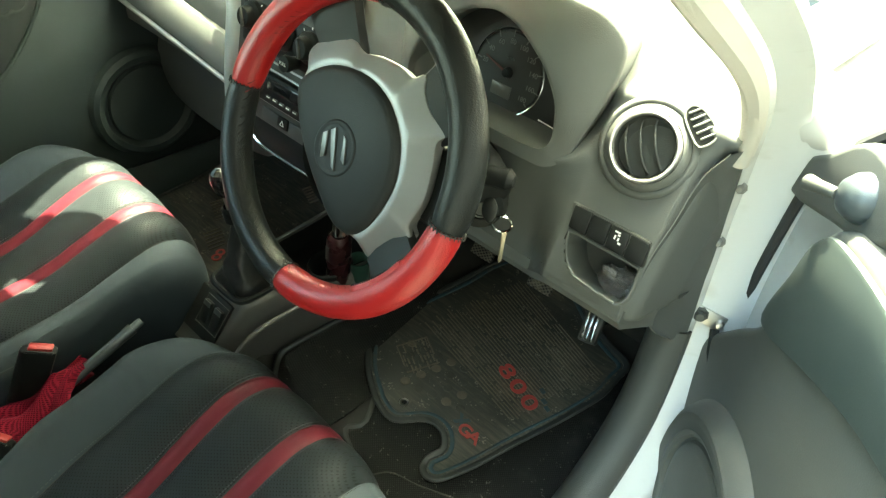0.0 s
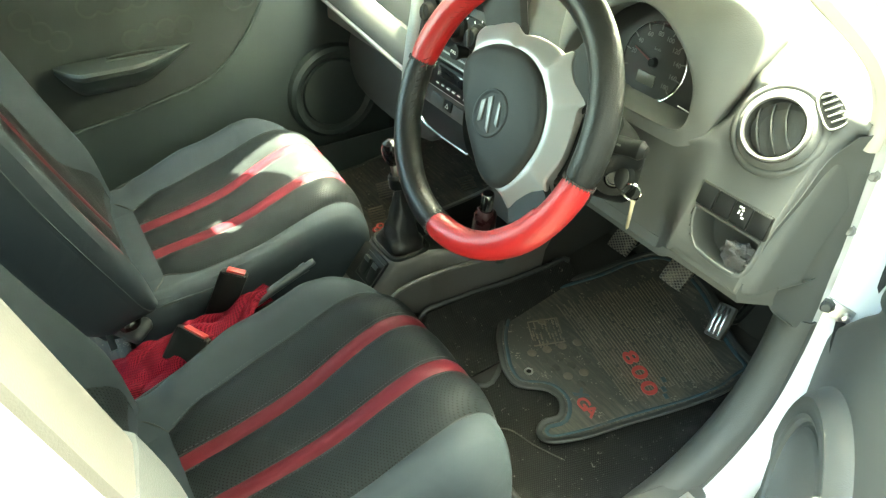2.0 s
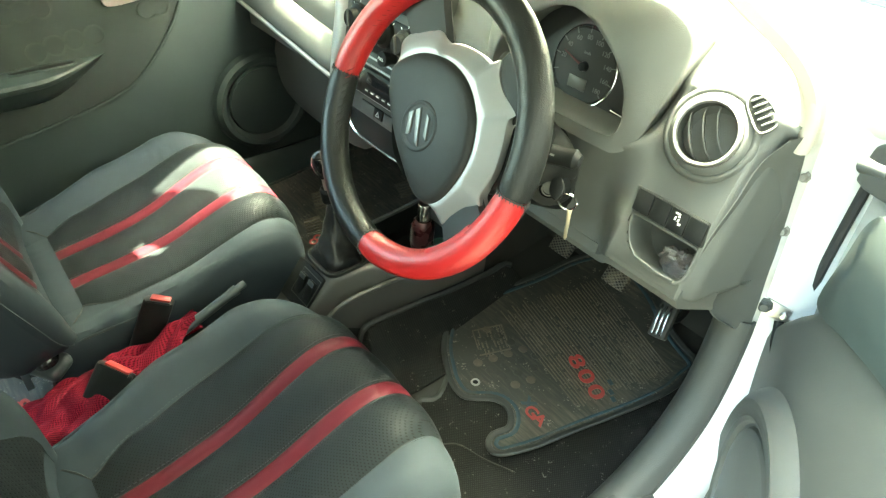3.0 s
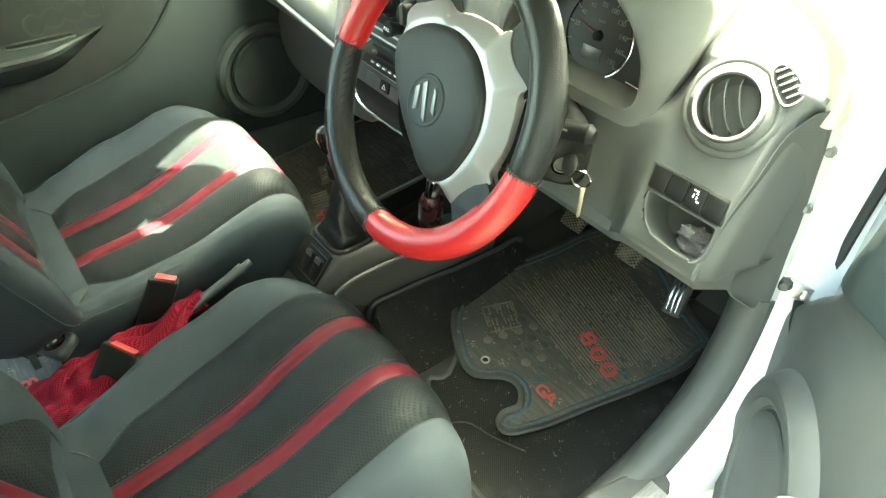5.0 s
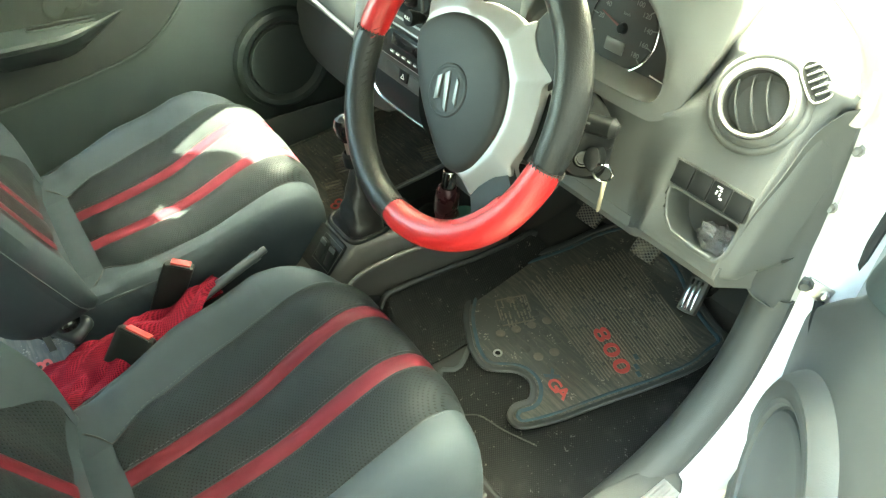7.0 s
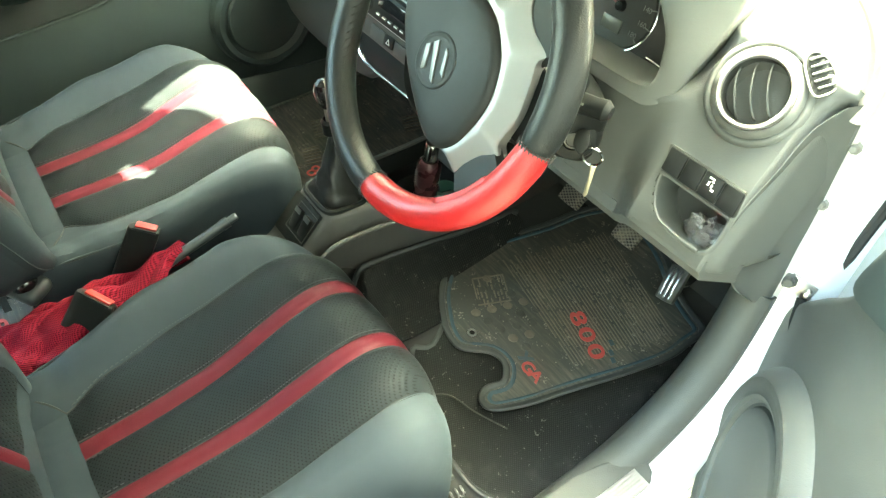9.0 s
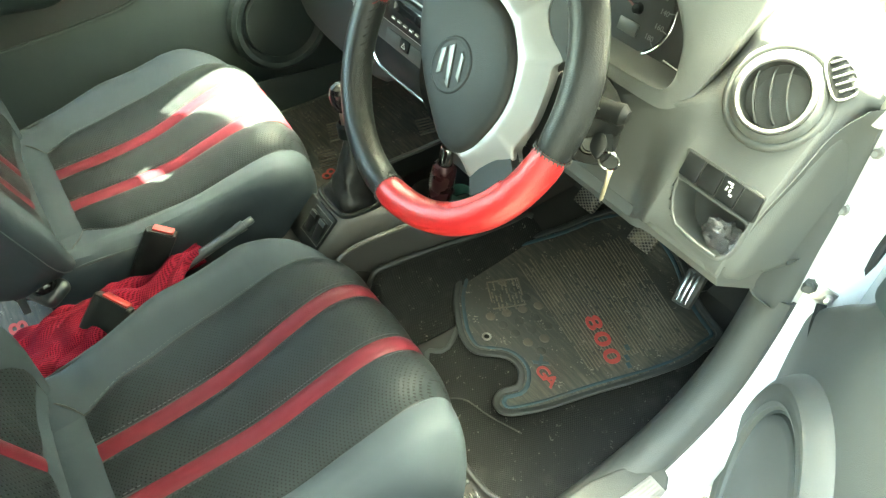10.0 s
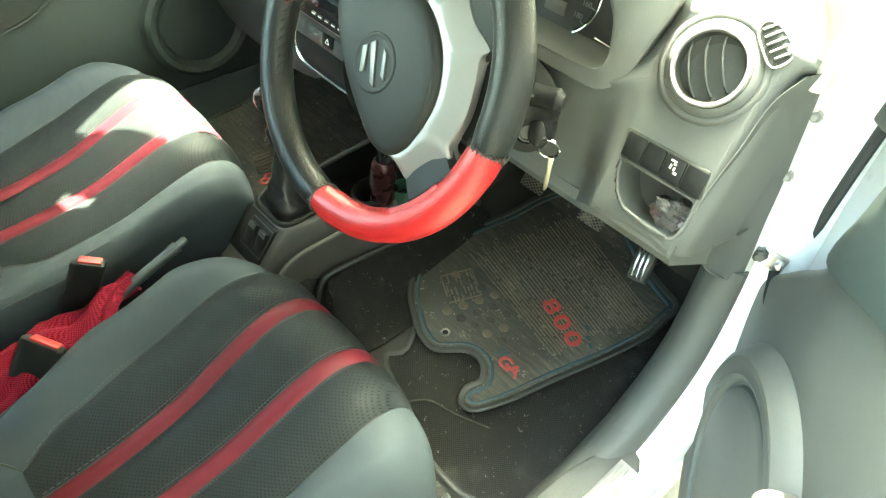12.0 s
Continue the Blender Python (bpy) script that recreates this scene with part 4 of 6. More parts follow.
for k in range(10):
    a = radians(200 - k * 26.5)
    part("dial_tick", box((0.009, 0.0014, 0.0008), gauge @ pose(0.0530 * math.cos(a), 0.0530 * math.sin(a), 0.0052, 0, 0, math.degrees(a)), 0), PALEPRINT, cl)
    if k:
        writing("dial_number", str(20 * k), 0.0098, PALEPRINT, gauge @ pose(0.0420 * math.cos(a), 0.0420 * math.sin(a), 0.0052), cl, 0.0003)
writing("dial_unit", "km/h", 0.006, PALEPRINT, gauge @ pose(0.0, 0.020, 0.0052), cl, 0.0003)
part("needle", prism([(0.004, -0.002), (0.004, 0.002), (-0.042, 0.0005), (-0.042, -0.0005)], 0.002, gauge @ pose(0, 0, 0.007, 0, 0, -18), 0), NEEDLE, cl, "red needle at zero")
part("needle_hub", lathe([(0.0, 0.012), (0.006, 0.011), (0.008, 0.004)], 16, gauge, False), BLACK, cl)
part("display", box((0.034, 0.018, 0.002), gauge @ pose(-0.004, -0.026, 0.006), 0.001), LCD, cl, "grey trip display")
part("dial_lens", tube([face @ V(a, b, 0.010) for a, b in ((0.076, -0.036), (0.10, -0.038), (0.120, -0.040))], 0.0018, 6), CHROME, cl)

# centre stack
st = axes((-0.075, 0.176, 0.80), (1, 0, 0), (0, 0.20, 0.98))  # across, up, towards the cabin
stack = part("stack_panel", prism([(-0.118, -0.060), (0.128, -0.060), (0.135, 0.06), (0.125, 0.205), (-0.125, 0.205), (-0.135, 0.06)], 0.07, st @ pose(0, 0, -0.07), 0.01, 3), DASH_DARK, dash, "dark centre stack")
part("stack_side_band", tube([st @ V(-0.130 - 0.008 * (b > 0.12), b, 0.000) for b in (-0.05, -0.02, 0.04, 0.10, 0.16, 0.21)], [0.010, 0.014, 0.017, 0.018, 0.018, 0.017], 12, flat=0.75), SATIN, stack, "silver band beside the stack")
radio = part("radio", box((0.178, 0.050, 0.014), st @ pose(0.022, 0.0125, 0.004), 0.003), BLACK, stack, "black car radio with silver knob")
part("radio_knob", lathe([(0.015, 0.0), (0.015, 0.012), (0.013, 0.016), (0.0, 0.016)], 24, st @ pose(-0.0385, 0.0080, 0.010), False), CHROME, radio, "silver radio knob")
part("radio_display", box((0.085, 0.020, 0.002), st @ pose(0.034, 0.0225, 0.0115), 0.001), GLOSS, radio)
part("radio_trim", prism([(-0.060, 0.036), (-0.016, 0.036), (-0.030, 0.025), (-0.060, 0.025)], 0.003, st @ pose(0, 0, 0.010), 0.001), SILVER, radio)
for k in range(5):
    part("radio_button", box((0.012, 0.006, 0.003), st @ pose(-0.002 + 0.018 * k, -0.0010, 0.0115), 0.001), DASH_DARK, radio)
    part("button_mark", box((0.0085, 0.0016, 0.0006), st @ pose(-0.002 + 0.018 * k, -0.0005, 0.0133), 0), PRINT, radio)
part("radio_eject", box((0.012, 0.012, 0.003), st @ pose(0.090, 0.002, 0.0115), 0.001), SILVER, radio)
for b in (-0.0155, 0.0415, 0.0560):
    part("stack_line", box((0.19, 0.0030, 0.004), st @ pose(0.020, b, 0.001), 0.001), SILVER, stack)
hz = part("hazard_button", box((0.026, 0.020, 0.006), st @ pose(0.0305, -0.0365, 0.001), 0.002), BLACK, stack)
part("hazard_triangle", tube([st @ V(0.0305 + 0.0055 * math.cos(a), -0.0375 + 0.0055 * math.sin(a), 0.0046) for a in np.radians((90, 210, 330))], 0.0009, 5, True), PRINT, hz, "white warning triangle")
for dx in (-0.036, 0.038):
    part("stack_blank", box((0.044, 0.022, 0.005), st @ pose(0.0305 + dx, -0.0375, 0.001), 0.002), DASH_DARK, stack)
part("heater_panel", box((0.20, 0.072, 0.006), st @ pose(0.0, 0.103, 0.001), 0.004), BLACK, stack, "black heater control panel")
for dx, dy in ((-0.070, 0.113), (0.018, 0.110), (0.080, 0.110)):
    kn = part("heater_knob", lathe([(0.026, 0.0), (0.025, 0.008), (0.019, 0.012), (0.017, 0.022), (0.015, 0.024), (0.0, 0.024)], 24, st @ pose(dx, dy, 0.003), False), BLACK, stack)
    part("knob_bar", box((0.005, 0.030, 0.006), st @ pose(dx, dy, 0.028, 0, 0, 20), 0.002), DASH_DARK, kn)
    for k in range(7):
        a = radians(210 - k * 40)
        part("knob_mark", box((0.004, 0.0015, 0.0006), st @ pose(dx + 0.030 * math.cos(a), dy + 0.030 * math.sin(a), 0.0045, 0, 0, math.degrees(a)), 0), PRINT, kn)
pull = part("fan_pull_knob", lathe([(0.010, 0.0), (0.011, 0.012), (0.014, 0.022), (0.013, 0.028), (0.0, 0.029)], 20, st @ pose(0.052, 0.0765, 0.003), False), BLACK, stack)
writing("pull_word", "PULL", 0.0075, PRINT, st @ pose(0.052, 0.0765, 0.0326), pull, 0.0003)
for dx in (-0.062, 0.055):
    cv = part("centre_vent", prism([p.xy for p in spline([(-0.045, -0.025, 0), (0.045, -0.025, 0), (0.045, 0.025, 0), (-0.045, 0.025, 0)], 4, True)], 0.006, st @ pose(dx, 0.185, 0.0), 0.003), BLACK, stack)
    for k in range(4):
        part("vent_slat", box((0.080, 0.003, 0.008), st @ pose(dx, 0.170 + 0.010 * k, 0.007, 25, 0, 0), 0.001), DASH_DARK, cv)
bin_line = spline([(-0.065, -0.056, 0), (-0.0635, -0.0735, 0), (-0.045, -0.0905, 0), (-0.018, -0.0985, 0), (0.05, -0.0995, 0), (0.118, -0.097, 0)], 5)
part("open_bin", prism([(-0.018, -0.100), (0.115, -0.099), (0.118, -0.052), (-0.068, -0.052), (-0.066, -0.072), (-0.046, -0.092)], 0.03, st @ pose(0, 0, -0.031), 0.003), BLACK, stack, "dark open storage bin")
part("bin_trim", tube([st @ (p + V(0, 0, 0.002)) for p in bin_line], 0.0028, 8), CHROME, stack, "thin chrome bin edge")

# passenger side strip and glove box
band = part("fascia_band", skin([[V(x, y, z + 0.10 * (-0.24 - x)) for y, z in ((0.216, 0.836), (0.208, 0.834), (0.201, 0.826), (0.181, 0.792), (0.179, 0.776), (0.185, 0.766), (0.214, 0.758))] for x in np.linspace(-0.66, -0.222, 10)]), DASH, dash, "grey band along the fascia", 0.5)
part("fascia_strip", tube([V(x, 0.180, 0.768 + 0.10 * (-0.24 - x)) for x in np.linspace(-0.655, -0.225, 10)], 0.0065, 10, flat=0.8), SILVER, band, "thin silver strip")
part("fascia_crease", tube(spline([(-0.645, 0.218, 0.868), (-0.45, 0.210, 0.838), (-0.24, 0.204, 0.824)], 5), 0.0022, 6), DASH, dash)
part("glove_box", prism([p.xy for p in spline([(-0.60, 0.57, 0), (-0.24, 0.57, 0), (-0.235, 0.72, 0), (-0.61, 0.725, 0)], 6, True)], 0.05, axes((0, 0.30, 0), (1, 0, 0), (0, 0.0, 1)) @ pose(0, 0, 0.0), 0.012, 3), DASH_DARK, dash, "dark glove box lid")
part("side_vent_left", lathe([(0.060, -0.01), (0.056, 0.010), (0.048, 0.012), (0.044, 0.0), (0.0, -0.01)], 36, axes((-0.575, 0.262, 0.945), (1, -0.1, 0), (0, 0.45, 0.9)), False), SILVER, dash)

# ---- steering column and wheel ----
col = thing("steering_column", (0.306, 0.2, 0.80), "grey shrouded steering column with ignition lock and stalks", "steering column")
WU = V(0, 0.4227, 0.9063)
WC = V(0.2847, 0.0139, 0.9321)
wm = axes(WC, (1, 0, 0), WU)  # across, up the wheel, towards the driver
rows = []
for d, w, h in ((-0.045, 0.040, 0.040), (-0.055, 0.056, 0.056), (-0.10, 0.064, 0.064), (-0.17, 0.074, 0.068), (-0.24, 0.086, 0.072), (-0.30, 0.092, 0.076)):
    rows.append([wm @ V(w * math.copysign(abs(math.cos(a)) ** 0.7, math.cos(a)), -0.012 + h * math.copysign(abs(math.sin(a)) ** 0.7, math.sin(a)), d) for a in np.linspace(0, 2 * math.pi, 28, endpoint=False)])
part("column_shroud", skin(rows, True, True), BLACK, col, "dark two-piece column shroud")
LM = axes((0.412, 0.140, 0.858), (0.7, 0.7, 0), (0, 0.4, 0.9), (0.55, -0.75, 0.10))
part("lock_housing", tube(spline([(0.34, 0.19, 0.880), (0.38, 0.165, 0.882), (0.410, 0.146, 0.880), (0.425, 0.137, 0.876)], 4), [0.030, 0.031, 0.032, 0.033, 0.034, 0.034, 0.034, 0.034, 0.033, 0.032, 0.030, 0.027, 0.020], 18), BLACK, col, "black lock housing")
lock = part("ignition_lock", lathe([(0.034, -0.07), (0.033, 0.000), (0.028, 0.010), (0.014, 0.014)], 24, LM, False), BLACK, col, "black ignition lock collar")
part("lock_face", lathe([(0.012, 0.012), (0.011, 0.0155), (0.0085, 0.0160), (0.008, 0.0140), (0.0, 0.0135)], 20, LM, False), DASH_DARK, lock)
part("stalk", tube([(0.345, 0.105, 0.895), (0.385, 0.118, 0.906), (0.420, 0.130, 0.911), (0.438, 0.136, 0.9125)], [0.008, 0.011, 0.013, 0.012], 12), BLACK, col, "black light stalk")
part("stalk_end", tube([(0.436, 0.1355, 0.9125), (0.446, 0.139, 0.913), (0.453, 0.141, 0.913)], [0.0125, 0.0135, 0.008], 12), BLACK, col)
part("stalk", tube([(0.26, 0.12, 0.885), (0.21, 0.13, 0.905), (0.165, 0.135, 0.915)], [0.008, 0.010, 0.012], 12), BLACK, col)
bz = axes((0.418, 0.117, 0.914), (1, 0.3, 0), (0, 0.4, 0.9))
for dx in (-0.012, 0.010):
    part("stalk_mark", box((0.006, 0.0025, 0.0008), bz @ pose(dx, 0.004, 0.012), 0), PALEPRINT, col)

wheel = thing("steering_wheel", WC, "three-spoke steering wheel in black and red stitched cover", "steering wheel")
R, TR = 0.1844, 0.0206


def rim_piece(a0, a1, r=TR, swell=0.0):
    n = max(6, int(abs(a1 - a0) / 3))
    angs = np.radians(np.linspace(a0, a1, n))
    rows = []
    for i, a in enumerate(angs):
        e = min(i, n - 1 - i)
        rr = r - (0.0022 if e == 0 else 0.0006 if e == 1 else 0) + swell * math.sin(7 * a)
        rows.append([wm @ V((R + rr * math.cos(b)) * math.cos(a), (R + rr * math.cos(b)) * math.sin(a), rr * 1.02 * math.sin(b)) for b in np.linspace(0, 2 * math.pi, 20, endpoint=False)])
    return skin(rows, True, True)


for a0, a1, mat, lab in ((-93.5, -4.8, RED_RIM, "bright red leatherette grip"), (-4.3, 89, BLACK_RIM, "black leatherette grip"), (89.5, 178, RED_RIM, "bright red leatherette grip"), (178.5, 266, BLACK_RIM, "black leatherette grip")):
    part("rim_cover", rim_piece(a0, a1, swell=0.0003), mat, wheel, lab)
for a in (-93.2, -4.5, 89.2, 178.2):
    ra = radians(a)
    part("seam", tube([wm @ V((R + 0.0207 * math.cos(b)) * math.cos(ra), (R + 0.0207 * math.cos(b)) * math.sin(ra), 0.0209 * math.sin(b)) for b in np.linspace(0, 2 * math.pi, 24, endpoint=False)], 0.0009, 6, True), SEAL, wheel, "dark stitched seam")
    for k in range(26):
        b = 2 * math.pi * k / 26
        q = [wm @ V((R + 0.0212 * math.cos(b + o)) * math.cos(ra + e), (R + 0.0212 * math.cos(b + o)) * math.sin(ra + e), 0.0214 * math.sin(b + o)) for e, o in ((-0.016, -0.05), (0.016, 0.05))]
        seam_bm = tube(q, 0.0008, 4, bm=None if k == 0 else seam_bm)
    part("seam_stitches", seam_bm, SEAL, wheel)
bm_black, bm_red = None, None
for k in range(96):
    a = radians(-93 + k * 3.75)
    deg = (math.degrees(a) + 93) % 360
    p = [wm @ V((R - 0.0195 * math.cos(c)) * math.cos(a + s), (R - 0.0195 * math.cos(c)) * math.sin(a + s), 0.0205 * math.sin(c)) for c, s in ((0.12, 0.0), (0.22, 0.012), (0.36, 0.036), (0.50, 0.052), (0.58, 0.058))]
    if deg < 84.5 or 182 < deg < 272:
        bm_red = tube(p, 0.0009, 5, bm=bm_red)
    else:
        bm_black = tube(p, 0.0014, 5, bm=bm_black)
part("stitching", bm_black, THREAD, wheel, "crossed dark lacing")["kind"] = "stuff"
part("stitching", bm_red, material("dark_red_thread", (0.16, 0.01, 0.012), 0.7), wheel, "crossed dark red lacing")["kind"] = "stuff"

# hub pad, a rounded oblong set along the turned wheel
PAD_LINE = [p for p in spline([(-0.094, 0.050, 0), (-0.075, 0.068, 0), (-0.043, 0.083, 0), (0.005, 0.087, 0), (0.047, 0.073, 0), (0.078, 0.043, 0), (0.092, 0.010, 0), (0.094, -0.018, 0), (0.087, -0.048, 0), (0.076, -0.073, 0), (0.056, -0.090, 0), (0.027, -0.088, 0), (-0.010, -0.064, 0), (-0.050, -0.031, 0), (-0.082, 0.006, 0), (-0.096, 0.034, 0)], 4, True)]
pad = part("hub_pad", skin([[wm @ (p * s + V(0, 0, h)) for p in PAD_LINE] for s, h in ((0.99, -0.040), (1.0, -0.012), (0.995, -0.008), (0.975, -0.0042), (0.93, -0.0015), (0.88, -0.0002), (0.70, 0.0018), (0.45, 0.003), (0.2, 0.0034), (0.02, 0.0034))], True, False), PAD, wheel, "black hub pad with round badge recess", 1.2)
lm = wm @ Matrix.Translation(V(0.001, -0.004, 0.0030))
part("badge_recess", lathe([(0.0345, -0.0030), (0.0335, 0.0006), (0.0315, 0.0016), (0.0295, 0.0006), (0.026, 0.0), (0.0, 0.0)], 40, lm, False), PAD, pad, "shallow round badge recess", 1.2)
# plain badge: three slanted bars
for pts in ([(-0.023, 0.010), (-0.0165, 0.015), (-0.0095, -0.014), (-0.016, -0.018)],
            [(-0.0125, 0.018), (-0.0055, 0.0235), (0.0115, -0.0245), (0.0045, -0.0205)],
            [(0.0095, 0.0205), (0.0155, 0.0165), (0.0235, -0.0115), (0.0165, -0.0075)]):
    part("badge_bar", prism(pts, 0.0022, lm @ pose(0, 0, 0.0004), 0.0006), BADGE, pad, "plain silver badge bar")


# silver spider: one moulding round the pad that runs out into three arms
SPIDER = [(0.02, -0.070), (-0.03, -0.040), (-0.075, 0.015), (-0.101, 0.060), (-0.108, 0.080), (-0.091, 0.100), (-0.070, 0.110), (-0.052, 0.115), (-0.038, 0.114), (-0.023, 0.106), (0.006, 0.112), (0.037, 0.111), (0.058, 0.106), (0.068, 0.113), (0.076, 0.113),
          (0.079, 0.100), (0.097, 0.082), (0.128, 0.067), (0.1205, 0.055), (0.127, 0.030), (0.132, -0.005), (0.127, -0.030), (0.125, -0.043), (0.133, -0.052), (0.126, -0.061), (0.109, -0.075), (0.091, -0.101), (0.084, -0.103), (0.064, -0.093)]

OUTLINE = spline([(x, y, 0) for x, y in SPIDER], 4, True)


def span(line, a):
    """How far an outline lies from the wheel's middle in a direction."""
    d, best = V(math.cos(a), math.sin(a), 0), 0.05
    for p, q in zip(line, line[1:] + line[:1]):
        e = q - p
        den = d.x * e.y - d.y * e.x
        if abs(den) > 1e-9:
            r, t = (p.x * e.y - p.y * e.x) / den, (p.x * d.y - p.y * d.x) / den
            if r > 0 and -1e-6 <= t <= 1 + 1e-6:
                best = max(best, r)
    return best


rows = []
for a in np.linspace(0, 2 * math.pi, 240, endpoint=False):
    d = V(math.cos(a), math.sin(a), 0)
    ring = span(PAD_LINE, a) * 0.985
    out = max(span(OUTLINE, a), ring + 0.002)
    w = out - ring
    rows.append([wm @ (d * r + V(0, 0, z)) for r, z in ((ring, -0.03), (ring, -0.0085), (ring + 0.10 * w, -0.0070), (ring + 0.30 * w, -0.0080), (ring + 0.60 * w, -0.0125), (ring + 0.85 * w, -0.0150), (out - 0.001, -0.0165), (out, -0.0185), (out - 0.002, -0.034))])
rows.append(rows[0])
bm = skin(rows)
bmesh.ops.remove_doubles(bm, verts=bm.verts, dist=1e-6)
part("spoke_trim", bm, SPOKE, wheel, "silver three-armed spoke trim", 0.8)


def arm(angle, r0, r1, w0, w1, z0, z1, mat, name, label="", th=0.018):
    d = V(math.cos(radians(angle)), math.sin(radians(angle)), 0)
    s = V(-d.y, d.x, 0)
    rows = []
    for k in range(9):
        t = k / 8
        r, w, z = r0 + (r1 - r0) * t, w0 + (w1 - w0) * (t * t), z0 + (z1 - z0) * smooth(0, 1, t)
        rows.append([wm @ (d * r + s * (w * x) + V(0, 0, z - th * y)) for x, y in ((-1, 0.55), (-0.85, 0.12), (-0.4, 0.0), (0.4, 0.0), (0.85, 0.12), (1, 0.55), (0.85, 1.0), (-0.85, 1.0))])
    return part(name, skin(rows, True, True), mat, wheel, label)


FLAP = [wm @ V(0.1725 * math.cos(a), 0.1725 * math.sin(a), 0.0085) for a in np.radians(np.linspace(-53, -25, 16))]
part("rim_flap", tube(FLAP, [0.006] + [0.0088] * 14 + [0.0075], 10), RED_RIM, wheel, "red leather flap over the spoke end")
bm = None
for a in np.radians(np.linspace(-52, -26, 22)):
    bm = tube([wm @ V(r * math.cos(a + o), r * math.sin(a + o), z) for r, z, o in ((0.1634, 0.0085, -0.003), (0.1652, 0.0136, 0.003))], 0.0008, 4, bm=bm)
tagged(part("flap_stitching", bm, STITCH, wheel), kind="stuff")
arm(122, 0.085, 0.184, 0.036, 0.046, -0.020, -0.006, PAD, "spoke", "black spoke end")
arm(42, 0.090, 0.184, 0.040, 0.056, -0.024, -0.006, PAD, "spoke", "black spoke end")
arm(4, 0.105, 0.182, 0.046, 0.060, -0.032, -0.018, BLACK, "spoke_web", "black lower web")
arm(-36, 0.090, 0.184, 0.036, 0.046, -0.020, -0.006, PAD, "spoke", "black spoke end")
part("hub_back", lathe([(0.085, -0.025), (0.08, -0.04), (0.05, -0.05), (0.0, -0.05)], 32, wm, False), BLACK, wheel)

# ---- key in the lock ----
key = thing("key_ring", (0.453, 0.130, 0.856), "steel split ring with car key and fob in ignition", "keys")
part("key_head", prism([p.xy for p in spline([(-0.012, -0.006, 0), (0.006, -0.010, 0), (0.020, 0.0, 0), (0.006, 0.010, 0), (-0.012, 0.006, 0)], 4, True)], 0.007, axes((0.433, 0.130, 0.866), (0.55, -0.55, -0.45), (0.5, 0.6, 0.3)), 0.002), BLACK, key)
part("split_ring", tube([V(0.453, 0.130, 0.856) + V(0.75, 0.35, 0.1) * (0.015 * math.cos(a)) + V(0.1, -0.3, 0.95) * (0.016 * math.sin(a)) for a in np.linspace(0, 2 * math.pi, 28, endpoint=False)], 0.0015, 6, True), CHROME, key)
part("hanging_key", prism([(-0.0035, 0), (0.0035, 0), (0.0030, -0.008), (0.0028, -0.048), (0.0, -0.054), (-0.0022, -0.048), (-0.0026, -0.030), (-0.0020, -0.026), (-0.0030, -0.008)], 0.0018, axes((0.458, 0.131, 0.846), (0.8, 0.6, 0), (0.05, -0.1, 0.99)), 0.0004), material("worn_key_metal", (0.30, 0.275, 0.22), 0.35, metal=1.0), key, "worn brass key")

# ---- pedals ----


def pedal(name, at, w, h, mat, label, silver=False):
    p = thing(name, (at[0], at[1] + 0.1, floor_z(at[1])), label, "pedal", "foot pedals")
    m = axes(at, (1, 0, 0.25 if silver else 0), (0, 0.62, 0.78))
    line = [p.xy for p in spline([(-w, -0.75 * h, 0), (-0.8 * w, -h, 0), (0.8 * w, -h, 0), (w, -0.75 * h, 0), (w, 0.75 * h, 0), (0.8 * w, h, 0), (-0.8 * w, h, 0), (-w, 0.75 * h, 0)], 2, True)]
    pad = part("pad", prism(line, 0.012, m, 0.003), mat, p)
    if silver:
        for dx in (-0.5, 0.0, 0.5):
            part("grip_bar", box((w * 0.30, h * 1.75, 0.006), m @ pose(dx * w, 0, 0.013), 0.002), CHROME, pad)
    part("lever", tube(spline([m @ V(0, 0.2 * h, 0.0), m @ V(0, 0.9 * h, -0.05), V(at[0], at[1] + 0.16, at[2] + 0.12), V(at[0], at[1] + 0.20, at[2] + 0.26)], 4), 0.009, 8), BLACK, p)
    return p


pedal("clutch_pedal", (0.171, 0.517, 0.437), 0.028, 0.025, PEDAL, "dusty honeycomb rubber clutch pedal")
pedal("brake_pedal", (0.327, 0.511, 0.453), 0.028, 0.025, PEDAL, "dusty honeycomb rubber brake pedal")
pedal("accelerator_pedal", (0.472, 0.470, 0.458), 0.019, 0.034, DASH_DARK, "silver ribbed accelerator pedal", True)

# ---- mats ----


def mat_z(y, lift=0.0):
    return 0.315 + 0.15 * (y - 0.2) + lift


def lay(outline, top, th, bend=None, step=0.03):
    """A flexible sheet of the outline, following a height function, with a rolled edge."""
    bm = bmesh.new()
    pts = [Vector((p[0], p[1], 0)) for p in outline]
    f = bm.faces.new([bm.verts.new(p) for p in pts])
    bmesh.ops.triangulate(bm, faces=[f])
    for axis, lo, hi in ((0, -0.7, 0.7), (1, -0.8, 0.8)):
        c = lo
        while c < hi:
            co, no = V(0, 0, 0), V(0, 0, 0)
            co[axis], no[axis] = c, 1
            bmesh.ops.bisect_plane(bm, geom=bm.verts[:] + bm.edges[:] + bm.faces[:], plane_co=co, plane_no=no)
            c += step
    r = bmesh.ops.extrude_face_region(bm, geom=bm.faces[:])
    for v in [v for v in r["geom"] if isinstance(v, bmesh.types.BMVert)]:
        v.co.z = th
    for v in bm.verts:
        v.co.z += top(v.co.x, v.co.y) - th
    return bm


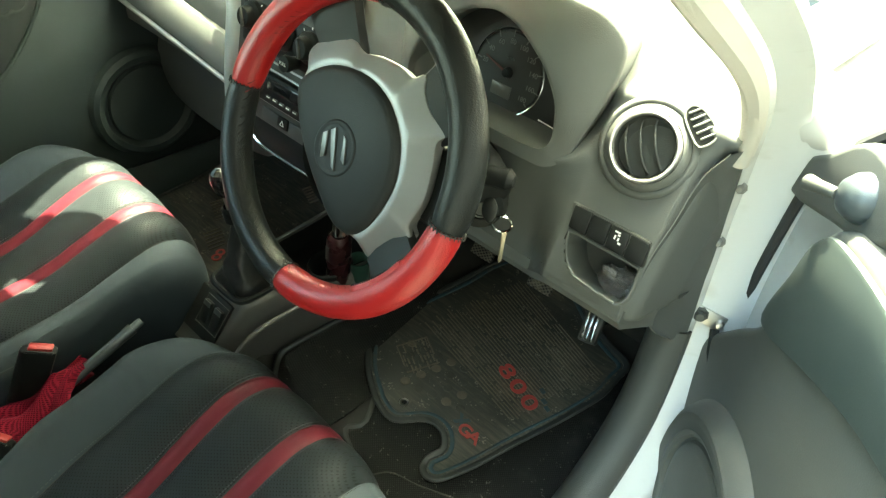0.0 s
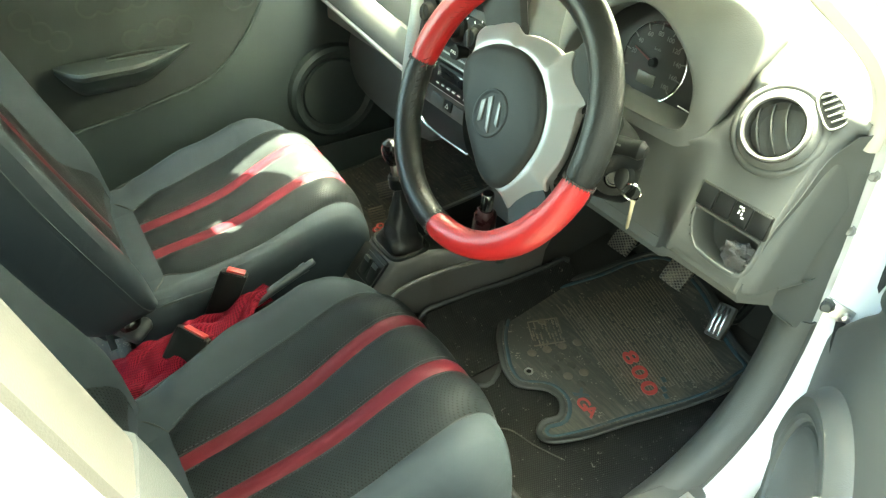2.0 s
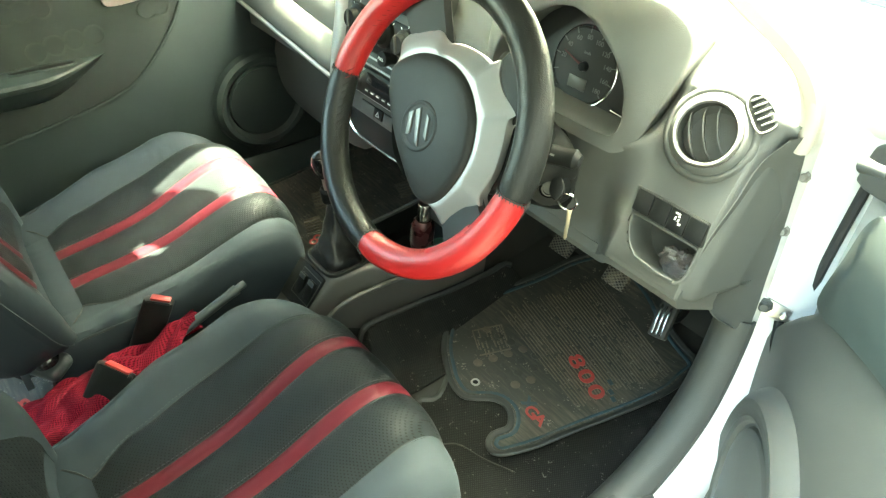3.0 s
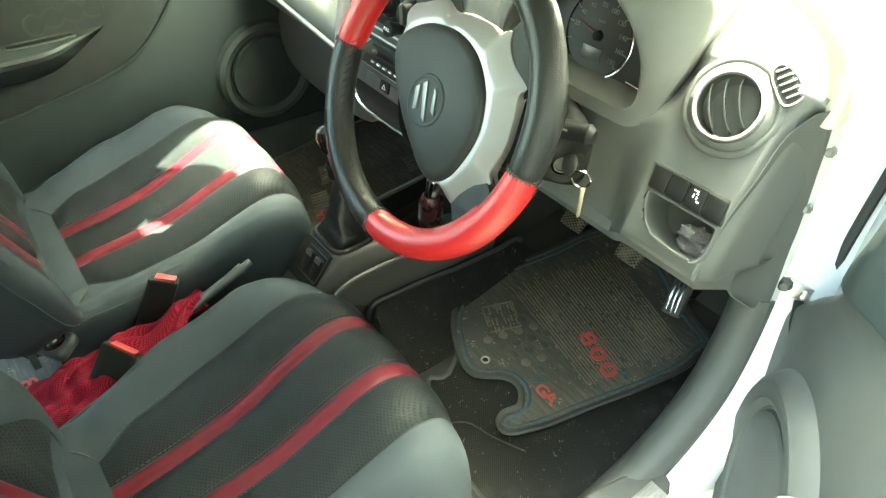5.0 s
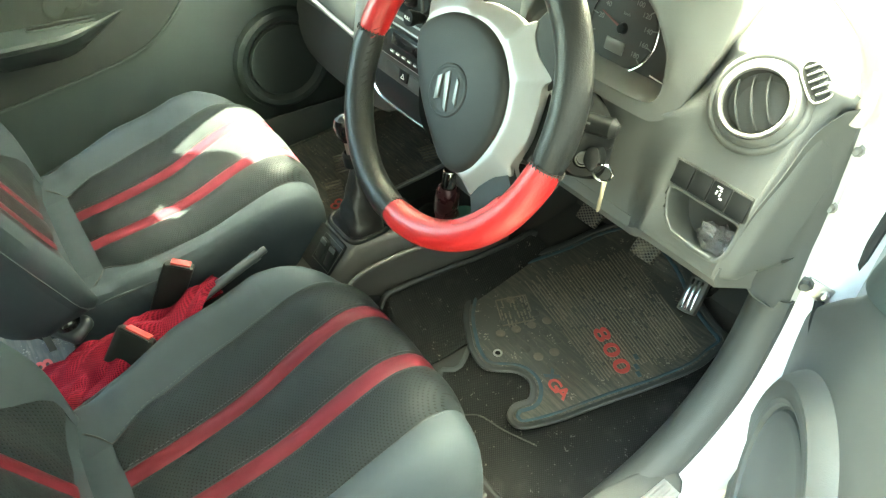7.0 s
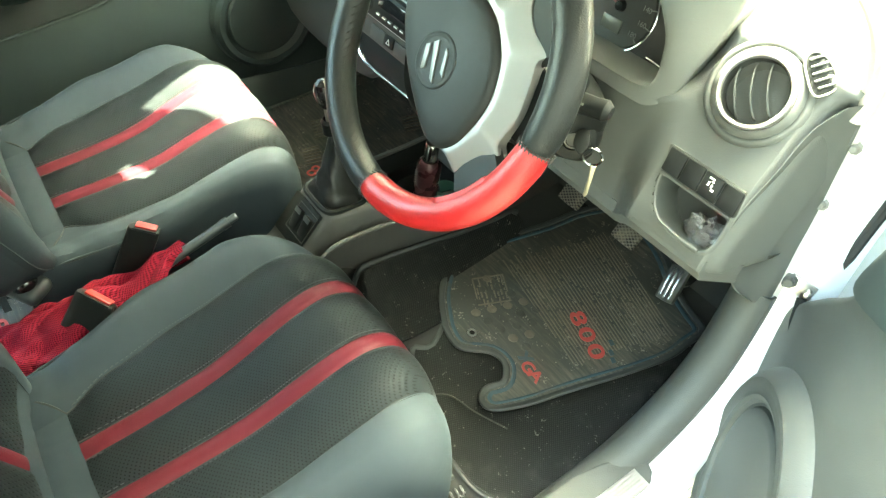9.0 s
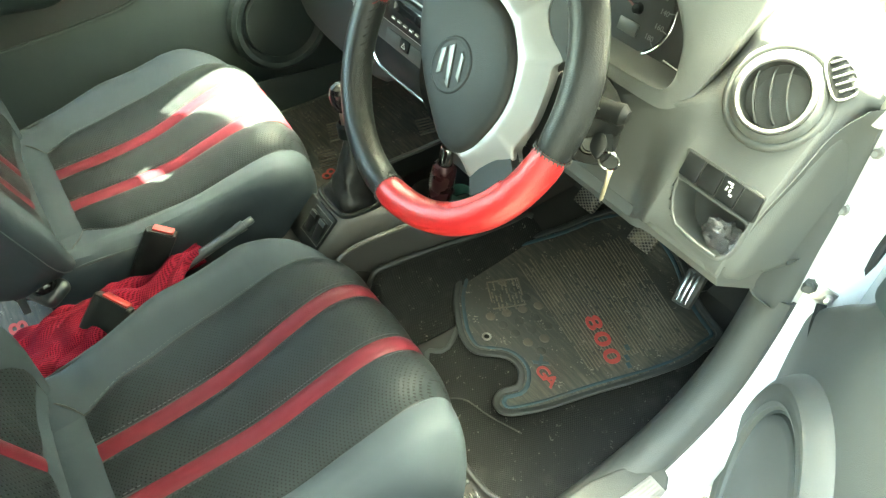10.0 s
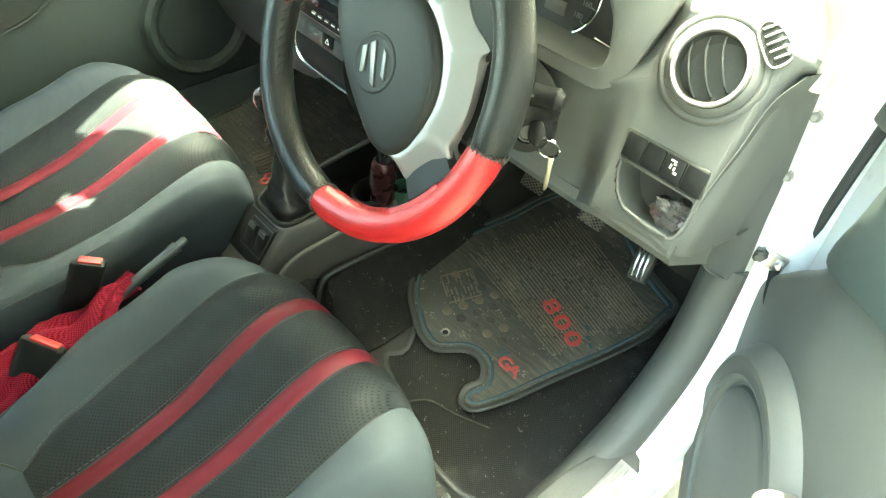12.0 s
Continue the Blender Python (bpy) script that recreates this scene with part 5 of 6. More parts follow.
MAT = [(0.125, 0.222), (0.104, 0.262), (0.112, 0.335), (0.150, 0.47), (0.170, 0.565), (0.235, 0.62), (0.36, 0.60), (0.46, 0.55), (0.538, 0.518), (0.545, 0.47), (0.540, 0.403), (0.488, 0.254), (0.448, 0.126), (0.428, 0.094), (0.402, 0.096), (0.390, 0.118), (0.398, 0.150), (0.372, 0.176), (0.334, 0.172), (0.292, 0.133), (0.250, 0.134), (0.210, 0.152), (0.165, 0.180)]
line = [p.xy for p in spline([(x, y, 0) for x, y in MAT], 5, True)]


def driver_mat_top(x, y):
    return mat_z(y) + 0.012 * smooth(0.18, 0.09, y) * smooth(0.38, 0.45, x) + 0.010 * smooth(0.50, 0.55, x) + 0.02 * smooth(0.55, 0.62, y)


dmat = thing("floor_mat", (0.33, 0.3, 0.30), "dusty black rubber floor mat with blue border and red numerals", "floor mat", "rubber floor mats")
part("mat_sheet", lay(line, driver_mat_top, 0.006), RUBBER, dmat)
cen = Vector((0.33, 0.33))
inset = []
for i, p in enumerate(line):
    t = (line[(i + 1) % len(line)] - line[i - 1]).normalized()
    inset.append(p + Vector((-t.y, t.x)) * (0.014 if (Vector((-t.y, t.x))).length else 0))
if (inset[0] - cen).length > (line[0] - cen).length:
    inset = [p * 2 - q for p, q in zip(line, inset)]
part("mat_rim", tube([V(p[0], p[1], driver_mat_top(p[0], p[1]) + 0.001) for p in line], 0.0068, 8, True, flat=0.6), MATRIM, dmat, "raised rubber rim")
part("mat_border", tube([V(p[0], p[1], driver_mat_top(p[0], p[1]) + 0.0006) for p in inset], 0.0042, 6, True, flat=0.45), MATBLUE, dmat, "faded blue border line")
rng = random.Random(8)
for k in range(34):
    lo, hi = V(0.166 + 0.0022 * k, 0.334 + 0.0069 * k, 0), V(0.455 + 0.0022 * k, 0.276 + 0.0058 * k, 0)
    bm, s = None, rng.uniform(0.0, 0.10)
    while s < 0.97:
        e = min(1.0 - rng.uniform(0.0, 0.06), s + rng.uniform(0.12, 0.55))
        if e - s > 0.03:
            bm = tube([V(q.x, q.y, driver_mat_top(q.x, q.y) + 0.0006) for q in (lo.lerp(hi, c) for c in np.linspace(s, e, 7))], rng.uniform(0.0013, 0.0021), 5, bm=bm, flat=0.7)
        s = e + rng.uniform(0.004, 0.05)
    part("mat_rib", bm, WORN, dmat)
mm = axes((0.414, 0.339, driver_mat_top(0.414, 0.339) + 0.0020), (0.945, -0.325, -0.05), (0.325, 0.945, 0.142)) @ Matrix.Diagonal((1.30, 0.80, 1, 1))
digits("mat_digit", "800", 0.052, MATRED, mm, dmat, 0.0010, "red raised numeral", 0.0011)
bl = axes((0.462, 0.350, driver_mat_top(0.462, 0.350) + 0.0034), (0.945, -0.325, -0.05), (0.325, 0.945, 0.142))
for k, (a, b) in enumerate(((-0.010, 0.010), (0.010, 0.0), (0.026, -0.004))):
    part("mat_mark", box((0.012, 0.008, 0.0012), bl @ pose(a, b, 0), 0), MATBLUE, dmat)
xm = axes((0.404, 0.212, driver_mat_top(0.404, 0.212) + 0.0016), (1, 0.0, 0), (0, 1, 0.15))
for pts in ([(-0.034, 0.014), (-0.026, 0.014), (-0.008, -0.008), (-0.014, -0.010)], [(-0.012, 0.014), (-0.005, 0.012), (-0.026, -0.010), (-0.033, -0.008)]):
    part("mat_mark", prism(pts, 0.0012, xm), MATBLUE, dmat, "blue crossed mark")
digits("mat_letter", "GA", 0.033, MATRED, axes((0.413, 0.203, driver_mat_top(0.413, 0.203) + 0.0022), (0.985, 0.0, 0), (0.0, 0.985, 0.148)) @ Matrix.Diagonal((1.12, 0.95, 1, 1)), dmat, 0.0010, "red raised letter", 0.0008)
for i in range(4):
    for j in range(5):
        x, y = 0.245 + 0.030 * j - 0.018 * i, 0.205 + 0.022 * j * 0.3 + 0.034 * i * 0.7
        part("mat_pip", lathe([(0.010, 0.0), (0.0095, 0.0012), (0.008, 0.0016), (0.0, 0.0017)], 12, Matrix.Translation((x, y, driver_mat_top(x, y)))), WORN if (i * 5 + j) % 3 == 0 else RUBBER, dmat)
sq = axes((0.218, 0.264, driver_mat_top(0.218, 0.264) + 0.0006), (0.90, -0.44, -0.066), (0.44, 0.90, 0.135))
for k in range(8):
    x = -0.033
    while x < 0.030:
        w = rng.uniform(0.005, 0.022)
        if rng.random() < 0.72:
            part("mat_rib", box((w, rng.uniform(0.002, 0.0035), 0.0018), sq @ pose(x + w / 2, -0.028 + 0.008 * k + rng.uniform(-0.0012, 0.0012), 0.0004), 0), WORN, dmat)
        x += w + rng.uniform(0.002, 0.008)
for a, b in ((-0.034, 1), (0.034, 1), (-0.032, 0), (0.032, 0)):
    part("mat_rib", box((0.0025, 0.066, 0.0018) if b else (0.068, 0.0025, 0.0018), sq @ (pose(a, 0, 0.0004) if b else pose(0, a, 0.0004)), 0), WORN, dmat)
part("eyelet", tube([V(0.278 + 0.0075 * math.cos(a), 0.170 + 0.0075 * math.sin(a), driver_mat_top(0.278, 0.17) + 0.001) for a in np.linspace(0, 2 * math.pi, 18, endpoint=False)], 0.0022, 6, True), STEEL, dmat, "metal eyelet")
part("eyelet_hole", lathe([(0.0, 0.0012), (0.0065, 0.0012), (0.0065, 0.0)], 16, Matrix.Translation((0.278, 0.170, driver_mat_top(0.278, 0.17)))), BLACK, dmat)


def under_top(x, y):
    return 0.277 + 0.15 * max(0.0, y) + 0.10 * smooth(0.075, 0.035, x) * smooth(0.02, 0.2, y) + 0.022 * smooth(0.60, 0.63, x)


UNDER = [(0.235, 0.062), (0.250, 0.10), (0.20, 0.20), (0.20, 0.40), (0.45, 0.52), (0.585, 0.50), (0.600, 0.40), (0.606, 0.22), (0.606, 0.06), (0.600, 0.018), (0.547, 0.002), (0.504, -0.010), (0.431, -0.008), (0.385, 0.008), (0.345, 0.025), (0.30, 0.035)]
ul = [p.xy for p in spline([(x, y, 0) for x, y in UNDER], 4, True)]
umat = thing("floor_mat", (0.40, 0.15, 0.28), "black mesh-textured rubber under-mat with scuffed corner", "floor mat", "rubber floor mats")
part("mat_sheet", lay(ul, under_top, 0.004), UNDERMAT, umat)
part("mat_rim", tube([V(p[0], p[1], under_top(p[0], p[1]) + 0.001) for p in ul], 0.0052, 6, True, flat=0.4), MATRIM, umat)
part("worn_edge", tube(spline([(0.335, 0.030, under_top(0.33, 0.03) + 0.004), (0.36, 0.06, under_top(0.36, 0.06) + 0.003), (0.41, 0.075, under_top(0.41, 0.075) + 0.003), (0.47, 0.10, under_top(0.47, 0.1) + 0.003)], 5), 0.0016, 5), RUBBER, umat, "dusty worn ridge")

tmat = thing("floor_mat", (0.10, 0.12, 0.30), "black rubber mat flap lying against the tunnel", "floor mat", "rubber floor mats")
TF = [(0.105, 0.012), (0.080, 0.020), (0.069, 0.042), (0.071, 0.09), (0.078, 0.16), (0.090, 0.25), (0.097, 0.36), (0.105, 0.42), (0.19, 0.42), (0.20, 0.26), (0.215, 0.14), (0.20, 0.03), (0.155, 0.008)]
tl = [p.xy for p in spline([(x, y, 0) for x, y in TF], 4, True)]


def flap_top(x, y):
    return 0.2765 + 0.15 * max(0.0, y) + (0.086 - 0.10 * max(0.0, y - 0.05)) * smooth(0.16, 0.082, x) * smooth(0.0, 0.05, y)


part("mat_sheet", lay(tl, flap_top, 0.004), UNDERMAT, tmat)
part("mat_rim", tube([V(p[0], p[1], flap_top(p[0], p[1]) + 0.001) for p in tl[-3:] + tl[:29]], 0.0068, 8), MATRIM, tmat)

PMAT = [(-0.60, 0.02), (-0.61, 0.25), (-0.58, 0.50), (-0.40, 0.60), (-0.18, 0.55), (-0.12, 0.40), (-0.13, 0.10), (-0.20, 0.03), (-0.35, 0.05)]
pl2 = [p.xy for p in spline([(x, y, 0) for x, y in PMAT], 4, True)]
pmat = thing("floor_mat", (-0.36, 0.3, 0.30), "dusty olive-black rubber passenger mat with red numerals", "floor mat", "rubber floor mats")
part("mat_sheet", lay(pl2, lambda x, y: mat_z(y, -0.005), 0.006), RUBBER, pmat)
part("mat_rim", tube([V(p[0], p[1], mat_z(p[1], -0.004)) for p in pl2], 0.0045, 6, True), RUBBER, pmat)
for cx, cy, n in ((-0.49, 0.260, 7), (-0.405, 0.188, 6), (-0.36, 0.450, 6), (-0.25, 0.47, 6)):
    for k in range(n):
        o = V(cx + 0.011 * k, cy - 0.004 * k, 0)
        part("mat_rib", tube([V(o.x + 0.3 * q, o.y + q, mat_z(o.y + q, -0.004)) for q in np.linspace(-0.02, 0.02, 4)], 0.0024, 5), WORN, pmat)
digits("mat_digit", "800", 0.055, MATRED, axes((-0.293, 0.165, mat_z(0.165, -0.002)), (0.90, 0.43, 0.06), (-0.43, 0.9, 0.13)), pmat, 0.001, "red raised numeral")
RM = [(-0.45, -1.0), (-0.46, -0.58), (-0.40, -0.50), (-0.10, -0.50), (-0.04, -0.56), (-0.04, -1.0)]
rl = [p.xy for p in spline([(x, y, 0) for x, y in RM], 4, True)]
rmat = thing("floor_mat", (-0.25, -0.75, 0.28), "black rubber rear mat with orange-red numerals", "floor mat", "rubber floor mats")
part("mat_sheet", lay(rl, lambda x, y: 0.292, 0.006), RUBBER, rmat)
digits("mat_digit", "800", 0.056, MATRED, axes((-0.166, -0.552, 0.2945), (0.97, 0.05, 0), (-0.05, 0.97, 0)) @ Matrix.Diagonal((1.15, 0.75, 1, 1)), rmat, 0.001, "red raised numeral", 0.0010)

# ---- seats ----
SX = 0.309
PROFILE = spline([(0, -0.581, 0.458), (0, -0.506, 0.476), (0, -0.406, 0.489), (0, -0.330, 0.503), (0, -0.282, 0.518), (0, -0.232, 0.541), (0, -0.182, 0.562), (0, -0.142, 0.572), (0, -0.110, 0.567), (0, -0.086, 0.552), (0, -0.067, 0.525), (0, -0.058, 0.49), (0, -0.064, 0.43), (0, -0.082, 0.36)], 12)
CROSS = [(0, 0.0, 0.0), (0.62, 0.160, 0.003), (0.74, 0.190, 0.010), (0.84, 0.214, 0.010), (0.91, 0.236, -0.004), (0.96, 0.248, -0.030), (1.0, 0.254, -0.065), (1.10, 0.252, -0.20)]


def insert_half(y):
    return 0.113 + 0.034 * smooth(-0.495, -0.42, y) + 0.014 * smooth(-0.44, -0.28, y) - 0.008 * smooth(-0.2, -0.08, y)


def stripe_at(y):
    return 0.046 + 0.0125 * smooth(-0.5, -0.1, y)


def cushion(x, p, puff=0.0):
    """A point on the seat cushion at x from its middle line, beside the profile point p; x past the width runs down the side."""
    s = math.copysign(1, x)
    a = abs(x)
    if a <= 0.160:
        ax_, dz = a, 0.003 * a / 0.160
    else:
        t = 0.62 + (a - 0.160) / 0.32 * 0.48
        ax_, dz = lerp_table(CROSS, t)
    if ax_ > 0.13:
        ax_ = 0.13 + (ax_ - 0.13) * (1.10 - 0.28 * smooth(-0.33, -0.45, p.y) if s < 0 else 0.84 - 0.18 * smooth(-0.10, -0.30, p.y))
    front = smooth(-0.30, -0.09, p.y)
    dz -= 0.014 * smooth(-0.36, -0.20, p.y) * smooth(0.10, 0.20, ax_)
    if s < 0:
        dz += 0.013 * smooth(0.15, 0.21, ax_) * smooth(-0.52, -0.40, p.y) * smooth(-0.08, -0.20, p.y)
    ax_ *= 1 - 0.09 * smooth(-0.40, -0.57, p.y) * smooth(0.12, 0.25, ax_)
    y = p.y - front * 0.050 * (ax_ / 0.246) ** 3.5
    z = p.z + dz * (0.7 + 0.3 * smooth(0.46, 0.53, p.z)) - 0.022 * front * (ax_ / 0.246) ** 3
    return V(SX + s * ax_, y, max(0.345, z) + puff)


BACK_SEAM = min(PROFILE, key=lambda q: abs(q.y + 0.489)).y


def panel(y0, y1, left, right, n, puff):
    """One sewn panel of the cushion between two lines, padded in its middle and drawn down at the rear seam."""
    rows = []
    for p in PROFILE:
        if y0 <= p.y <= y1 or (p.z < 0.56 and p.y > -0.12 and y1 > 0):
            l, r = left(p.y), right(p.y)
            u = puff * (0.25 + 0.75 * smooth(0.0, 0.035, abs(p.y - BACK_SEAM)))
            rows.append([cushion(l + (r - l) * k / n, p, u * (math.sin(math.pi * k / n) ** 0.6)) for k in range(n + 1)])
    return thick(skin(rows), -0.004)


seat = thing("car_seat", (SX, -0.30, 0.30), "grey leatherette driver's seat with black perforated centre, red stripes", "car seat", "front seats")
cush = part("cushion", thick(skin([[cushion(x, p, -0.004) for x in np.linspace(-0.47, 0.47, 33)] for p in PROFILE]), -0.003), VINYL, seat, "padded seat cushion")
SW = 0.0135
HI = insert_half
part("centre_panel", panel(BACK_SEAM, 1, lambda y: -HI(y), lambda y: -stripe_at(y) - SW, 10, 0.010), PERF, cush, "black perforated panel")
part("centre_panel", panel(BACK_SEAM, 1, lambda y: -stripe_at(y) + SW, lambda y: stripe_at(y) - SW, 10, 0.010), PERF, cush, "black perforated panel")
part("centre_panel", panel(BACK_SEAM, 1, lambda y: stripe_at(y) + SW, lambda y: HI(y), 10, 0.010), PERF, cush, "black perforated panel")
for s in (-1, 1):
    part("stripe", panel(BACK_SEAM, 1, lambda y: s * stripe_at(y) - SW, lambda y: s * stripe_at(y) + SW, 6, 0.0050), RED_SEAT, cush, "red leatherette stripe")
part("bolster", panel(-0.56, 1, lambda y: -0.46, lambda y: -HI(y), 16, 0.008), VINYL, cush, "grey side bolster")
part("bolster", panel(-0.56, 1, lambda y: HI(y), lambda y: 0.46, 16, 0.008), VINYL, cush, "grey side bolster")
part("rear_band", panel(-0.575, BACK_SEAM, lambda y: -HI(y) - 0.001, lambda y: HI(y) + 0.001, 16, 0.005), VINYL, cush)
for side in (-1, 1):
    top = [p for p in PROFILE if p.y >= BACK_SEAM and p.z > 0.47]
    part("seam", tube([cushion(side * HI(p.y), p, 0.0030) for p in top], 0.0024, 5), SEAL, cush)
    for o in (-SW, SW):
        for q in (-1, 1):
            if side == q:
                part("seam", tube([cushion(q * stripe_at(p.y) + o * 1.10, p, 0.0040) for p in top], 0.0019, 5), SEAL, cush)
    part("seam", tube([cushion(side * 0.3555, p, 0.0102) for p in PROFILE if p.y > -0.54 and p.z > 0.40], 0.0018, 5), SEAL, cush)
    part("piping", tube([cushion(side * 0.352, p, 0.0108) for p in PROFILE if p.y > -0.54 and p.z > 0.40], 0.0016, 5), PALE_THREAD, cush, "stitched edge seam")
for side in (-1, 1):
    for line_at, lift in ((lambda y: HI(y) + 0.0050, 0.0062), (lambda y: stripe_at(y) - SW - 0.0045, 0.0074), (lambda y: stripe_at(y) + SW + 0.0045, 0.0074)):
        bm = None
        path = [cushion(side * line_at(p.y), p, lift) for p in PROFILE if p.y > BACK_SEAM + 0.004 and p.z > 0.44]
        for p, q in zip(path, path[1:]):
            n = max(1, int((q - p).length / 0.006))
            for k in range(n):
                bm = tube([p.lerp(q, k / n), p.lerp(q, (k + 0.6) / n)], 0.0008, 4, bm=bm)
        tagged(part("stitching", bm, STITCH, cush), kind="stuff")
seam_row = min(PROFILE, key=lambda q: abs(q.y - BACK_SEAM))
far_row = min(PROFILE, key=lambda q: abs(q.y + 0.556))
for side in (-1, 1):
    part("seam", tube([cushion(side * (0.113 + 0.112 * t), seam_row.lerp(far_row, t), 0.0030 + 0.0062 * smooth(0, 0.3, t)) for t in np.linspace(0, 1, 20)], 0.0016, 5), SEAL, cush)
part("rear_seam", tube([cushion(x, seam_row, 0.0024) for x in np.linspace(-0.113, 0.113, 17)], 0.0022, 5), SEAL, cush)

# backrest
BO, BT, BF = V(SX, -0.527, 0.450), V(0, -0.342, 0.940), V(0, 0.940, 0.342)
BC = [(0.0, 0.0, 0.0), (0.50, 0.120, 0.003), (0.62, 0.150, 0.014), (0.74, 0.182, 0.034), (0.84, 0.208, 0.041), (0.92, 0.229, 0.032), (0.98, 0.240, 0.008), (1.08, 0.238, -0.075), (1.16, 0.20, -0.115), (1.30, 0.0, -0.125)]


def back(s, h, puff=0.0):
    q = math.copysign(1, s)
    x, d = lerp_table(BC, abs(s))
    w = 1 - 0.22 * smooth(0.34, 0.66, h) - 0.36 * smooth(0.13, -0.03, h) ** 1.5 * smooth(0.45, 0.95, abs(s))
    dep = d * (1 - 0.55 * smooth(0.40, 0.66, h)) * (0.25 + 0.75 * smooth(-0.02, 0.17, h) if d > 0 else 1) + puff
    rnd = smooth(0.56, 0.66, h)
    if d > -0.05:
        dep -= 0.055 * rnd
    dep -= 0.006 * math.sin(min(1, h / 0.5) * math.pi) * (1 if d > -0.03 else 0)
    return BO + V(q * x * w, 0, 0) + BT * (h - 0.02 * rnd * (1 if d > -0.05 else -0.5)) + BF * dep


HS = np.linspace(-0.03, 0.66, 30)


def back_panel(s0, s1, n, puff, h0=-0.03):
    return thick(skin([[back(s0(h) + (s1(h) - s0(h)) * k / n, h, puff * math.sin(math.pi * k / n) ** 0.6) for k in range(n + 1)] for h in HS if h >= h0]), -0.004)


rest = part("backrest", skin([[back(s, h, -0.005) for s in np.linspace(-1.29, 1.29, 60)] for h in HS], True, True), VINYL, seat, "grey reclined backrest")


def cover_edge(h):
    return 0.80 - 0.36 * smooth(0.04, 0.26, h)


def back_stripe(h, o):
    return 0.19 + o


for a, b in ((lambda h: -cover_edge(h), lambda h: -back_stripe(h, 0.05)), (lambda h: -back_stripe(h, -0.05), lambda h: back_stripe(h, -0.05)), (lambda h: back_stripe(h, 0.05), cover_edge)):
    part("centre_panel", back_panel(a, b, 7, 0.006, 0.062), PERF, rest, "black perforated panel")
for a in (-1, 1):
    part("stripe", back_panel(lambda h: a * back_stripe(h, -0.05), lambda h: a * back_stripe(h, 0.05), 4, 0.003, 0.062), RED_SEAT, rest, "red leatherette stripe")
for s in (-1, 1):
    part("bolster", back_panel(lambda h: s * cover_edge(h), lambda h: s * 1.05, 14, 0.006), VINYL, rest, "grey side bolster")
    part("seam", tube([back(s * cover_edge(h), h, 0.002) for h in HS], 0.0013, 5), PALE_THREAD, rest)
    part("seam", tube([back(s * 0.98, h, 0.004) for h in HS], 0.0014, 5), PALE_THREAD, rest)
part("lower_band", thick(skin([[back(s, h, 0.003 * math.sin(math.pi * (h + 0.03) / 0.0952)) for s in np.linspace(-0.80, 0.80, 17)] for h in HS if h < 0.07]), -0.004), VINYL, rest)
part("seam", tube([back(s, HS[4], 0.002) for s in np.linspace(-0.70, 0.70, 25)], 0.0016, 5), SEAL, rest)
part("seat_base", box((0.38, 0.40, 0.09), pose(SX, -0.32, 0.375), 0.02, 3), BLACK, seat)
for s in (-1, 1):
    rail = part("rail", box((0.030, 0.50, 0.022), pose(SX + s * 0.17, -0.33, 0.302), 0.004), STEEL, seat, "steel seat rail")
    part("rail_bolt", lathe([(0.0, 0.012), (0.008, 0.012), (0.009, 0.0)], 8, Matrix.Translation((SX + s * 0.17, -0.10, 0.310))), STEEL, rail)
part("slide_bar", tube(spline([(0.490, -0.16, 0.318), (0.492, -0.10, 0.316), (0.494, -0.040, 0.314)], 4), 0.0062, 10), DASH_DARK, seat, "black slide bar")
part("slide_spring", tube([V(0.522 + 0.008 * math.cos(a), -0.075 + 0.0016 * a, 0.312 + 0.008 * math.sin(a)) for a in np.linspace(0, 24, 90)], 0.0013, 5), STEEL, seat, "steel return spring")
pseat = copy_thing(seat, pose(-0.326, -0.204, 0.299, 0, 5.5, 0))
pseat["label"] = "grey leatherette passenger seat with black centre, sunlit red stripes"

# ---- between the seats ----
cons = thing("centre_console", (0, 0.12, 0.30), "grey centre console with tray and cup holder", "console")
ROWS = [(-0.080, -0.090, 0.016, 0.395, 0), (-0.072, -0.089, 0.018, 0.402, 0), (-0.008, -0.070, 0.038, 0.487, 0), (-0.003, -0.069, 0.040, 0.496, 0), (0.006, -0.068, 0.042, 0.502, 0), (0.07, -0.074, 0.050, 0.503, 0.0), (0.078, -0.075, 0.052, 0.503, 0.045), (0.12, -0.082, 0.066, 0.501, 0.05), (0.17, -0.087, 0.088, 0.500, 0.05), (0.24, -0.090, 0.100, 0.502, 0.05), (0.31, -0.090, 0.104, 0.510, 0.05), (0.318, -0.090, 0.104, 0.512, 0.0), (0.36, -0.090, 0.104, 0.530, 0.0)]
rows = []
for y, l, r, z, d in ROWS:
    rows.append([V(l - 0.015, y, 0.29), V(l - 0.005, y, z - 0.04), V(l - 0.001, y, z - 0.010), V(l + 0.003, y, z - 0.003), V(l + 0.008, y, z), V(l + 0.013, y, z), V(l + 0.016, y, z - d), V(r - 0.016, y, z - d), V(r - 0.013, y, z), V(r - 0.008, y, z), V(r - 0.003, y, z - 0.003), V(r + 0.001, y, z - 0.010), V(r + 0.004, y, z - 0.04), V(r - 0.004 - 0.3 * max(0, r - 0.05), y, z - 0.11), V(r - 0.5 * max(0, r - 0.04), y, 0.29)])
part("console_body", skin(rows), CONSOLE, cons, "grey grained console moulding", 0.9)
bm = skin([[V(l + 0.0165, y, z - d + 0.001), V(l + 0.020, y, z - d + 0.002), V(r - 0.020, y, z - d + 0.002), V(r - 0.0165, y, z - d + 0.001)] for y, l, r, z, d in ROWS[6:11]])
part("tray_liner", thick(bm, 0.002), BLACK, cons)
